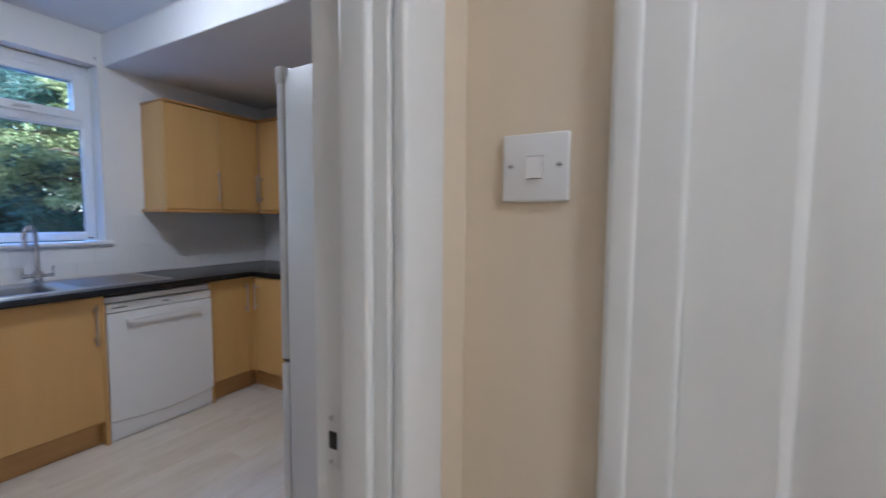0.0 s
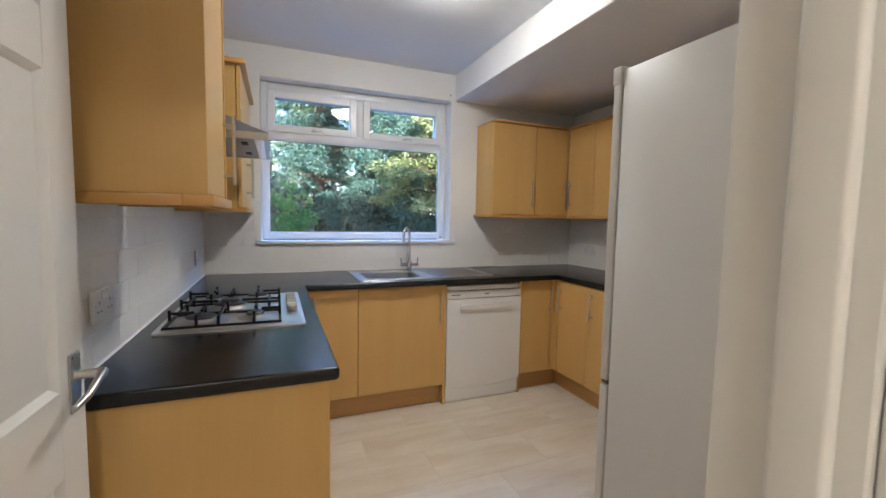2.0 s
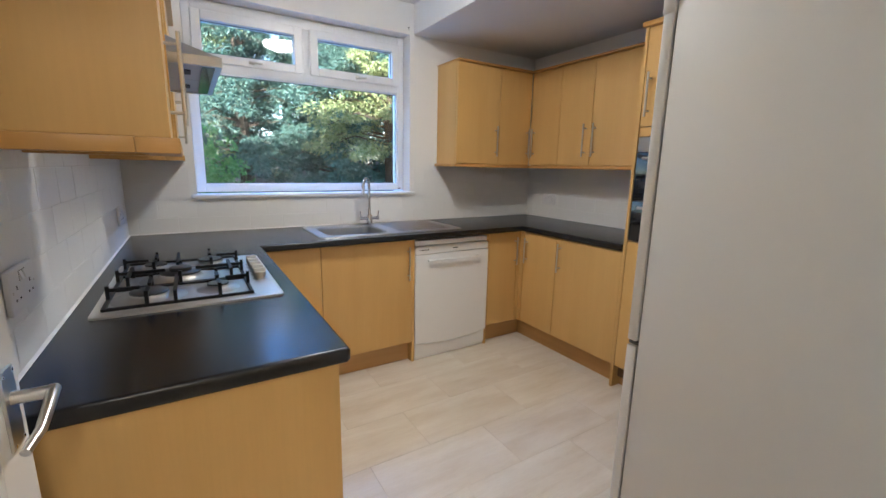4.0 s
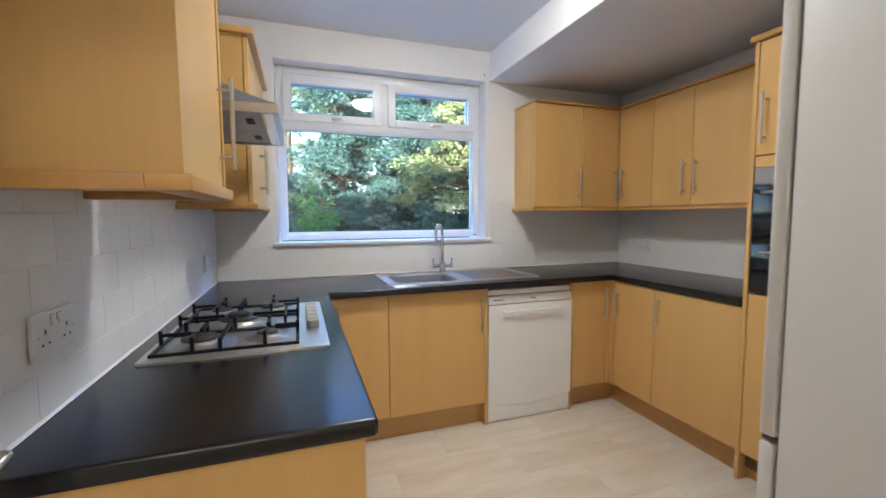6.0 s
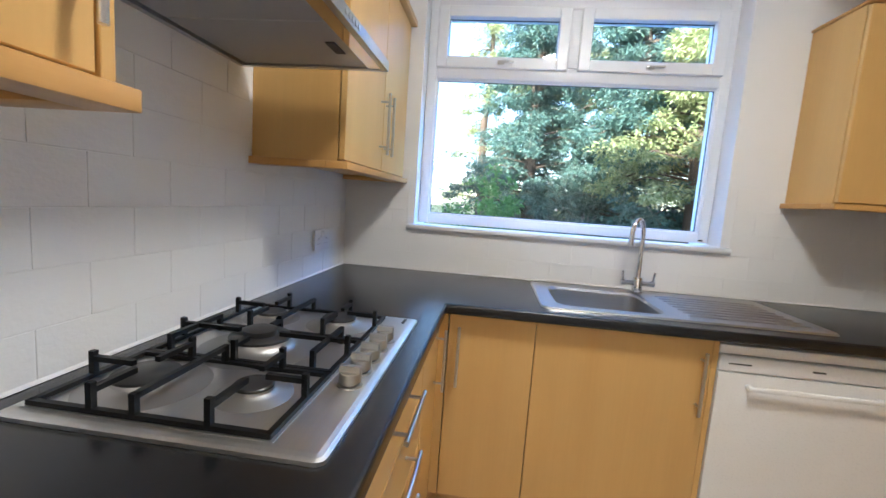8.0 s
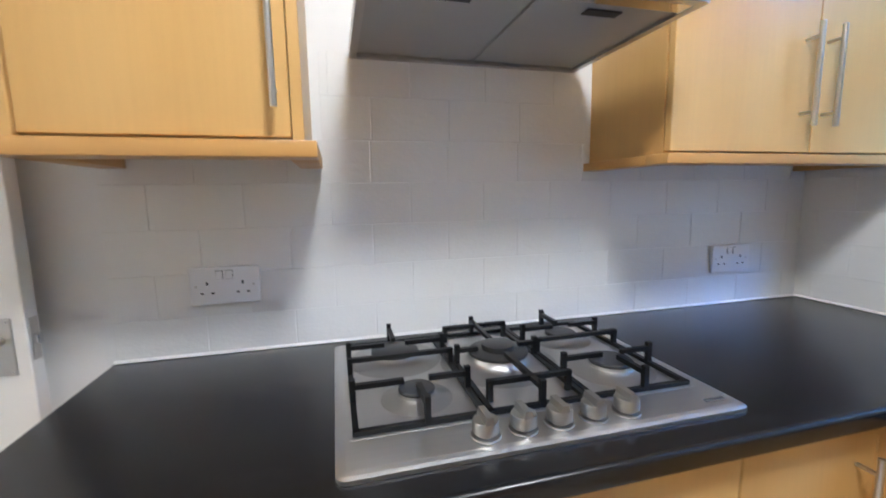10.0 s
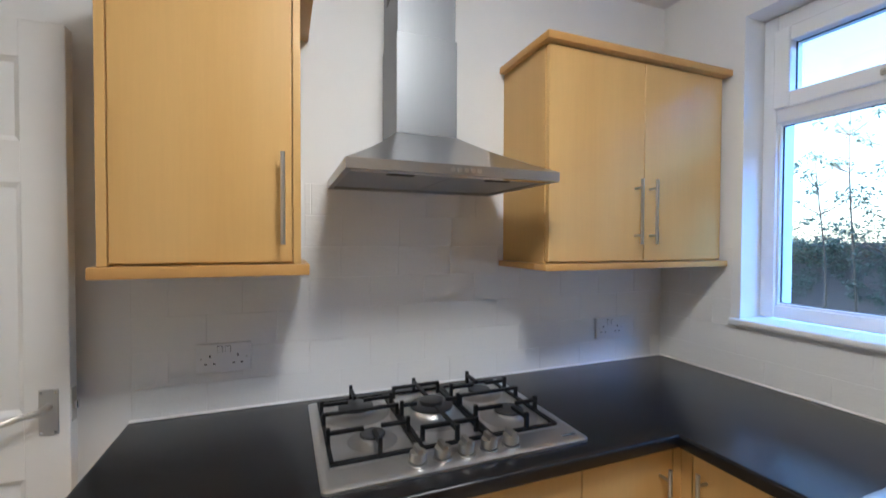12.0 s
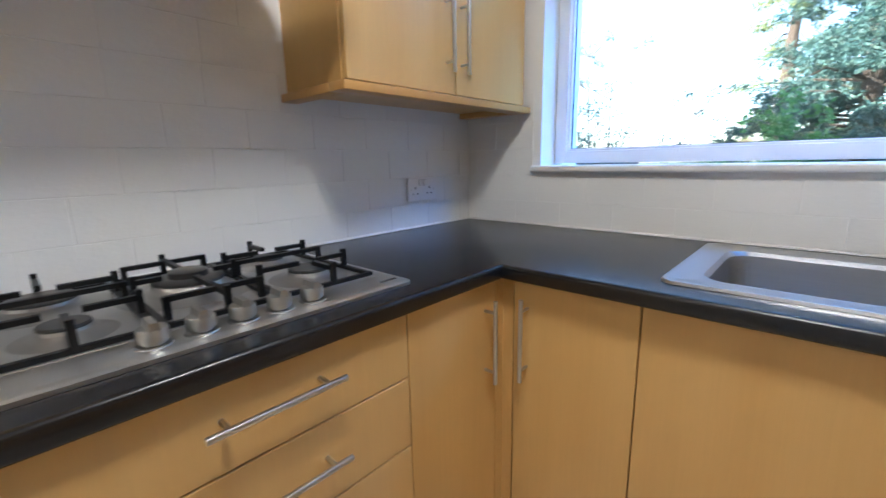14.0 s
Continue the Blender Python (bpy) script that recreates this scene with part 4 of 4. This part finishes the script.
def sink():
    t = thing("inset_sink", pose(0.925, -0.545, 0.9105), "stainless steel inset sink with one bowl and a drainer", "sink")
    w, d = 0.965, 0.49
    bx0, bx1, by0, by1 = 0.062, 0.450, 0.060, 0.415
    bm = bm_new()
    # top sheet with the bowl's opening, rim raised
    def loop(x0, x1, y0, y1, r, z, n=6):
        pts = []
        for cx, cy, a0 in ((x1 - r, y1 - r, 0), (x0 + r, y1 - r, 90), (x0 + r, y0 + r, 180), (x1 - r, y0 + r, 270)):
            for k in range(n + 1):
                a = radians(a0 + 90 * k / n)
                pts.append(bm.verts.new((cx + r * math.cos(a), cy + r * math.sin(a), z)))
        return pts
    def bridge(a, b):
        n = len(a)
        for k in range(n):
            bm.faces.new((a[k], a[(k + 1) % n], b[(k + 1) % n], b[k]))
    o0 = loop(0, w, 0, d, 0.03, 0.0)
    o1 = loop(0.003, w - 0.003, 0.003, d - 0.003, 0.03, 0.006)
    o2 = loop(0.012, w - 0.012, 0.012, d - 0.012, 0.028, 0.007)
    o3 = loop(0.020, w - 0.020, 0.020, d - 0.020, 0.024, 0.0035)
    i0 = loop(bx0, bx1, by0, by1, 0.055, 0.0035)
    i1 = loop(bx0 + 0.008, bx1 - 0.008, by0 + 0.008, by1 - 0.008, 0.05, -0.006)
    i2 = loop(bx0 + 0.018, bx1 - 0.018, by0 + 0.018, by1 - 0.018, 0.05, -0.125)
    i3 = loop(bx0 + 0.05, bx1 - 0.05, by0 + 0.05, by1 - 0.05, 0.05, -0.150)
    bridge(o0, o1), bridge(o1, o2), bridge(o2, o3), bridge(i0, i1), bridge(i1, i2), bridge(i2, i3)
    bm.faces.new(i3)
    es = []
    for lp in (o3, i0):
        for k in range(len(lp)):
            e = bm.edges.get((lp[k], lp[(k + 1) % len(lp)])) or bm.edges.new((lp[k], lp[(k + 1) % len(lp)]))
            es.append(e)
    bmesh.ops.triangle_fill(bm, use_beauty=True, edges=es)
    part("basin", bm, STEEL, t)
    for k in range(8):
        y = 0.075 + 0.045 * k
        bm = bm_new()
        tube(bm, [(0.52, y, 0.0030), (0.56, y, 0.0045), (0.88, y, 0.0045), (0.915, y, 0.0030)], 0.0045, 8)
        part("drainer_ridge", bm, STEEL, t)
    part("waste", lathe(bm_new(), (0.255, 0.235, -0.150), [(0.038, 0.0), (0.036, 0.003), (0.022, 0.003), (0.004, 0.001)], 24), CHROME, t)
    part("bowl_shell", B(bx0 + 0.006, bx1 - 0.006, by0 + 0.006, by1 - 0.006, -0.170, -0.152), STEEL, t)


sink()


def tap():
    t = thing("mixer_tap", pose(1.385, -0.105, 0.9175), "chrome swan-neck kitchen mixer tap with two levers", "tap")
    part("base", lathe(bm_new(), (0, 0, 0), [(0.027, 0.0), (0.027, 0.006), (0.022, 0.010), (0.021, 0.06), (0.018, 0.066), (0.003, 0.067)], 24), CHROME, t)
    pts = [(0, 0, 0.06), (0, 0, 0.20), (0, 0, 0.25)]
    for k in range(1, 11):
        a = math.pi * k / 10
        r = 0.043
        pts.append((-(r - r * math.cos(a)) * 0.75, -(r - r * math.cos(a)) * 0.66, 0.25 + 0.070 * math.sin(a)))
    pts.append((-0.0655, -0.058, 0.228))
    sp = part("spout", tube(bm_new(), pts, 0.0105, 14), CHROME, t)
    part("nozzle", rod(bm_new(), (-0.0655, -0.058, 0.231), (-0.0662, -0.0585, 0.206), 0.0125, 16), CHROME, sp)
    bm = bm_new()
    rod(bm, (-0.052, 0, 0.040), (0.052, 0, 0.040), 0.011, 14)
    part("valve_body", bm, CHROME, t)
    for s in (-1, 1):
        bm = bm_new()
        rod(bm, (s * 0.052, 0, 0.040), (s * 0.070, 0, 0.040), 0.013, 14)
        rod(bm, (s * 0.062, 0, 0.040), (s * 0.068, -0.004, 0.092), 0.0045, 10)
        part("lever", bm, CHROME, t)


tap()


# ---- sockets ----
def double_socket(m, label):
    t = thing("double_socket", m, label, "socket", "double sockets")
    part("face_plate", B(-0.073, 0.073, -0.010, 0.0, -0.043, 0.043, 0.003, 3), SOCKET_WHITE, t)
    for s in (-1, 1):
        cx = s * 0.037
        for dx, dz, w, h in ((0.0, 0.006, 0.0022, 0.004), (-0.011, -0.0165, 0.0032, 0.002), (0.011, -0.0165, 0.0032, 0.002)):
            part("pin_slot", B(cx + dx - w, cx + dx + w, -0.0104, -0.0095, dz - h, dz + h), DARK, t)
        bm = bm_new()
        prism(bm, [(-0.0098, 0.016), (-0.0150, 0.016), (-0.0115, 0.034), (-0.0098, 0.034)], "x", s * 0.0105 - 0.0065, s * 0.0105 + 0.0065)
        part("rocker", bm, SOCKET_WHITE, t)
        # dark plate behind the rocker paints the shade round its edges
        part("rocker_gap_shade", B(s * 0.0105 - 0.0076, s * 0.0105 + 0.0076, -0.0103, -0.0096, 0.0148, 0.0352), GASKET, t)
        part("screw", rod(bm_new(), (s * 0.060, -0.0095, 0.0), (s * 0.060, -0.0106, 0.0), 0.003, 10), SATIN, t)
    return t


double_socket(pose(0.0045, -1.756, 1.073, 0, 0, 90), "white double socket set in the painted tiles by the hob")
double_socket(pose(0.0045, -0.300, 1.0565, 0, 0, 90), "white double socket set in the painted tiles near the window corner")
double_socket(pose(2.9655, -0.285, 1.068, 0, 0, -90), "white double socket set in the painted tiles on the end wall")


# ---- garden ----
def leaf_cloud(rng, centres, leaf, count, droop=0.3, flat=0.6, slim=0.3):
    """Many small leaf sprays scattered in clumps round the given centres (x, y, z, radius)."""
    c = np.repeat(np.array(centres), count, axis=0)
    n = len(c)
    unit = lambda a: a / (np.linalg.norm(a, axis=1, keepdims=True) + 1e-9)
    d = unit(rng.normal(size=(n, 3)))
    p = c[:, :3] + d * c[:, 3:] * rng.uniform(0.25, 1.0, (n, 1)) * np.array((1, 1, flat))
    u = d * np.array((1, 1, 0.35)) + rng.normal(size=(n, 3)) * 0.5
    u[:, 2] -= droop
    u = unit(u)
    v = unit(np.cross(u, rng.normal(size=(n, 3))))
    s = leaf * rng.uniform(0.55, 1.25, (n, 1))
    a, b = u * s, v * s * slim
    verts = np.stack((p, p + a * 0.45 + b, p + a, p + a * 0.45 - b), axis=1).reshape(-1, 3) * UNIT
    return verts, np.arange(4 * n).reshape(-1, 4)


def foliage(name, verts, faces, mat, parent=None, label=""):
    me = bpy.data.meshes.new(name)
    me.from_pydata(verts.tolist(), [], faces.tolist())
    me.materials.append(mat)
    ob = new(name, me)
    if parent:
        ob.parent = parent
    if label:
        tagged(ob, label)
    return ob


def conifer(seed, x, y, height, spread, mat, label, base=0.5, boughs=70, leaf=0.10, per=170):
    rng = np.random.default_rng(seed)
    t = thing("conifer_tree", pose(x, y, -0.15), label, "tree", "garden trees")
    tube_pts = [(0.05 * math.sin(k * 1.7), 0.05 * math.cos(k * 1.3), height * k / 6) for k in range(7)]
    part("trunk", tube(bm_new(), tube_pts, [0.17 * (1 - k / 7.0) + 0.02 for k in range(7)], 9), BARK, t)
    clumps = []
    bm = bm_new()
    for k in range(boughs):
        f = base / height + (1 - base / height) * (k + rng.uniform(0, 1)) / boughs
        reach = spread * (1 - f) ** 0.65 * rng.uniform(0.55, 1.15) + 0.15
        a = rng.uniform(0, 2 * math.pi)
        z0 = height * f
        p0 = Vector((0, 0, z0))
        p1 = Vector((math.cos(a) * reach * 0.55, math.sin(a) * reach * 0.55, z0 + 0.10 * reach))
        p2 = Vector((math.cos(a) * reach, math.sin(a) * reach, z0 - 0.10 * reach))
        tube(bm, [p0, p1, p2], [0.035, 0.02, 0.006], 5)
        for s in (0.35, 0.6, 0.85, 1.05):
            q = p0.lerp(p1, s * 2) if s < 0.5 else p1.lerp(p2, (s - 0.5) * 2)
            clumps.append((q.x + rng.normal() * 0.08, q.y + rng.normal() * 0.08, q.z + rng.normal() * 0.08, 0.16 + 0.20 * rng.uniform() * (0.4 + reach / spread)))
    part("limb", bm, BARK, t)
    v, f = leaf_cloud(rng, clumps, leaf, per, 0.5, 0.55, 0.16)
    foliage("crown", v, f, mat, t)
    return t


def garden():
    solid("ground", B(-80, 80, 0.31, 120, -0.45, -0.15), SOIL, "rough lawn and bare soil behind the house", "ground", "structure")
    fence = thing("garden_fence", pose(0, 9.4, -0.15), "weathered grey close-board garden fence half hidden by ivy", "fence")
    board = to_mesh("board", prism(bm_new(), [(-0.062, 0.0), (0.062, 0.012), (0.062, 0.022), (-0.062, 0.018)], "z", 0.05, 1.55), FENCE_WOOD, False)
    rng = random.Random(4)
    for k in range(130):
        if -2.3 < -7.6 + 0.115 * k < 0.25:
            continue
        ob = new("board", board)
        ob.parent = fence
        ob.matrix_basis = pose((-7.6 + 0.115 * k) * UNIT, 0, rng.uniform(-0.02, 0.02))
    for k in (0, 1, 2, 5, 6, 7, 8):
        part("post", B(-7.6 + 1.85 * k, -7.5 + 1.85 * k, 0.02, 0.12, 0, 1.66), FENCE_WOOD, fence)
    for a, b in ((-7.6, -2.3), (0.25, 7.3)):
        part("rail", B(a, b, 0.023, 0.07, 0.35, 0.43), FENCE_WOOD, fence)
    for a, b in ((-7.6, -2.3), (0.25, 7.3)):
        part("rail", B(a, b, 0.023, 0.07, 1.15, 1.23), FENCE_WOOD, fence)
    conifer(1, 1.55, 8.7, 7.5, 1.9, CONIFER, "tall dark green conifer with drooping boughs before the fence", 1.15, 105)
    conifer(2, 3.75, 7.9, 6.6, 2.2, CONIFER, "broad blue-green cypress with dense hanging boughs", 0.15, 150)
    conifer(3, 5.9, 8.6, 8.0, 2.5, CONIFER, "tall dark green conifer at the garden's side", 0.3, 100)
    conifer(4, 3.0, 10.6, 9.0, 2.4, SUNLIT_CONIFER, "tall yellow-green conifer catching the sun", 1.2, 80)
    conifer(5, 0.25, 11.6, 7.5, 1.3, SUNLIT_CONIFER, "pale yellow-green conifer beyond the fence, coloured as sunlit", 1.4, 34, 0.10, 110)
    conifer(8, 7.8, 11.0, 9.0, 2.6, CONIFER, "tall dark conifer beyond the fence", 1.0, 70)
    conifer(9, 4.6, 6.7, 5.2, 2.3, SUNLIT_CONIFER, "yellow-green conifer with sunlit outer sprays", 1.7, 60)
    conifer(10, 1.7, 11.2, 7.0, 1.7, CONIFER, "dark green conifer beyond the fence", 0.6, 80)
    rng = np.random.default_rng(6)
    t = thing("laurel_shrub", pose(0.68, 5.6, -0.15), "low bright green leafy shrub before the fence", "shrub")
    bm = bm_new()
    for k in range(9):
        a = 2 * math.pi * k / 9
        tube(bm, [(0, 0, 0), (0.25 * math.cos(a), 0.2 * math.sin(a), 0.6), (0.55 * math.cos(a), 0.4 * math.sin(a), 1.15)], [0.02, 0.015, 0.006], 5)
    part("stem", bm, BARK, t)
    cl = [(rng.normal() * 0.30, rng.normal() * 0.22, 0.75 + abs(rng.normal()) * 0.42, 0.18) for _ in range(60)]
    v, f = leaf_cloud(rng, cl, 0.085, 60, 0.1, 0.9)
    foliage("leaves", v, f, SHRUB, t)
    cl = [(-7.4 + 4.9 * k / 120 + rng.normal() * 0.1, 9.33 + rng.normal() * 0.12, 1.38 + rng.normal() * 0.22, 0.24) for k in range(121)]
    v, f = leaf_cloud(rng, cl, 0.07, 45, 0.2, 0.8)
    cl = [(rng.uniform(-7.4, -2.4), 9.30 + rng.normal() * 0.06, rng.uniform(0.1, 1.35), rng.uniform(0.12, 0.26)) for _ in range(150)]
    v2, f2 = leaf_cloud(rng, cl, 0.06, 40, 0.3, 0.9)
    v, f = np.concatenate((v, v2)), np.concatenate((f, f2 + len(v)))
    tagged(foliage("ivy_on_fence", v, f, IVY), "grey-green ivy tumbling over the garden fence", "ivy", kind="stuff")
    # bare saplings against the sky
    for i, (x, y, h) in enumerate(((-4.4, 8.7, 3.6), (-3.7, 8.6, 3.2), (-3.25, 8.8, 4.4), (-2.75, 8.9, 4.0), (-1.0, 8.8, 2.6))):
        r = np.random.default_rng(20 + i)
        t = thing("bare_sapling", pose(x, y, -0.15), "slender nearly leafless sapling before the fence", "tree", "bare saplings")
        p = [(0.10 * math.sin(i + 0.5 * k), 0.06 * math.sin(2 * i + 0.4 * k), h * k / 6) for k in range(7)]
        part("trunk", tube(bm_new(), p, [0.021 * (1 - k / 7.5) + 0.003 for k in range(7)], 6), TWIG, t)
        bm, cl = bm_new(), []
        for k in range(22):
            s = r.uniform(0.30, 0.98)
            b = Vector(p[int(s * 6)])
            a, ln = r.uniform(0, 6.28), r.uniform(0.3, 0.8)
            e = b + Vector((math.cos(a) * ln, math.sin(a) * ln * 0.6, ln * 0.7))
            tube(bm, [b, b.lerp(e, 0.5) + Vector((0, 0, -0.04)), e], [0.009, 0.006, 0.003], 5)
            cl.append((e.x, e.y, e.z, 0.12))
        part("branch", bm, TWIG, t)
        v, f = leaf_cloud(r, cl, 0.075, 20, 0.4, 0.9)
        foliage("leaves", v, f, IVY, t)


garden()


# ---- wall tiles and floor tiles ----
_cut = {}


def wall_tile(parent, key, w, h):
    size = (round(w, 4), round(h, 4))
    if size not in _cut:
        _cut[size] = to_mesh("tile", box(bm_new(), 0.0, size[0], -0.0018, 0.0010, 0.0, size[1], 0.0011, 2), TILE, False)
    ob = new("tile", _cut[size])
    ob.parent = parent
    key.translation *= UNIT
    ob.matrix_basis = key
    return ob


def tiling(name, m, length, rows, skips, first, label):
    """Running-bond wall tiles: x along the wall, z up; skips: openings (x0, x1, z0, z1)."""
    t = thing(name, m, label, "wall tiles", kind="structure")
    TW, TH, G, J = 0.1932, 0.1005, 0.0009, 0.0015
    Z0 = 0.9005
    rng = random.Random(name)
    for r in rows:
        z, top = max(Z0 + TH * r, 0.915), Z0 + TH * (r + 1) - G
        x = first + (0.0 if r % 2 == 0 else TW / 2) - 2 * TW
        while x < length:
            a, b = max(x + J / 2, 0.001), min(x + TW - J / 2, length - 0.001)
            spans = [(a, b)]
            for s0, s1, u0, u1 in skips:
                if u0 < top and u1 > z:
                    nxt = []
                    for p, q in spans:
                        if s1 <= p or s0 >= q:
                            nxt.append((p, q))
                        else:
                            nxt += [(p, min(q, s0))] if p < s0 else []
                            nxt += [(max(p, s1), q)] if q > s1 else []
                    spans = nxt
            for p, q in spans:
                if q - p > 0.012:
                    wall_tile(t, pose(p, rng.uniform(0.0, 0.0003), z, rng.uniform(-0.15, 0.15), 0, rng.uniform(-0.02, 0.02)), q - p, top - z)
            x += TW
    return t


# hob wall: x along from the worktop's free end
tiling("splashback_west", pose(-0.0002, -1.990, 0, 0, 0, 90), 1.988, range(5), [], -0.006, "white painted brick-bond tiles behind the hob")
tiling("splashback_hood", pose(-0.0002, -1.528, 0, 0, 0, 90), 0.706, range(5, 7), [], 0.02, "white painted brick-bond tiles under the cooker hood")
tiling("splashback_north", pose(0.0, 0.0002, 0), 2.97, range(5), [(WX0 - 0.034, WX1 + 0.042, WZ0 - 0.03, 2.4)], 0.05, "white painted brick-bond tiles round the window sill")
tiling("splashback_east", pose(2.9702, -0.002, 0, 0, 0, -90), 1.445, range(5), [], 0.08, "white painted brick-bond tiles on the end wall")


def floor_tiles():
    t = thing("floor_tiles", pose(0, 0, F0 - 0.012), "beige travertine-look floor tiles in brick bond", "floor tiles", kind="structure")
    TL, TD, G = 0.600, 0.300, 0.0012
    cut = {}
    row, y = 0, -0.17
    while y > -4.9:
        y0 = max(y - TD, -4.9)
        x = -1.2 + 0.28 + (0.0, 0.30)[row % 2]
        while x < W:
            lo = 0.0 if y0 > -2.98 else -0.30
            hi = W if y0 > -2.98 else HALL_X
            a, b = max(x, lo), min(x + TL, hi)
            if b - a > 0.02 and y > DOOR_Y:
                size = (round(b - a - G, 3), round(y - y0 - G, 3))
                if size not in cut:
                    cut[size] = to_mesh("tile", box(bm_new(), 0, size[0], 0, size[1], 0.0, 0.012, 0.0004, 1), FLOOR_TILE, False)
                ob = new("tile", cut[size])
                ob.parent = t
                ob.matrix_basis = pose(a * UNIT, y0 * UNIT, 0)
            x += TL
        row, y = row + 1, y - TD


floor_tiles()
solid("hall_carpet", B(-0.30, HALL_X, -4.9, DOOR_Y - 0.155, F0 - 0.0115, F0 + 0.002), painted("beige_carpet", (0.42, 0.36, 0.28), 0.95, 0.15, 1.0, 300), "plain beige hall carpet", "carpet", "structure")
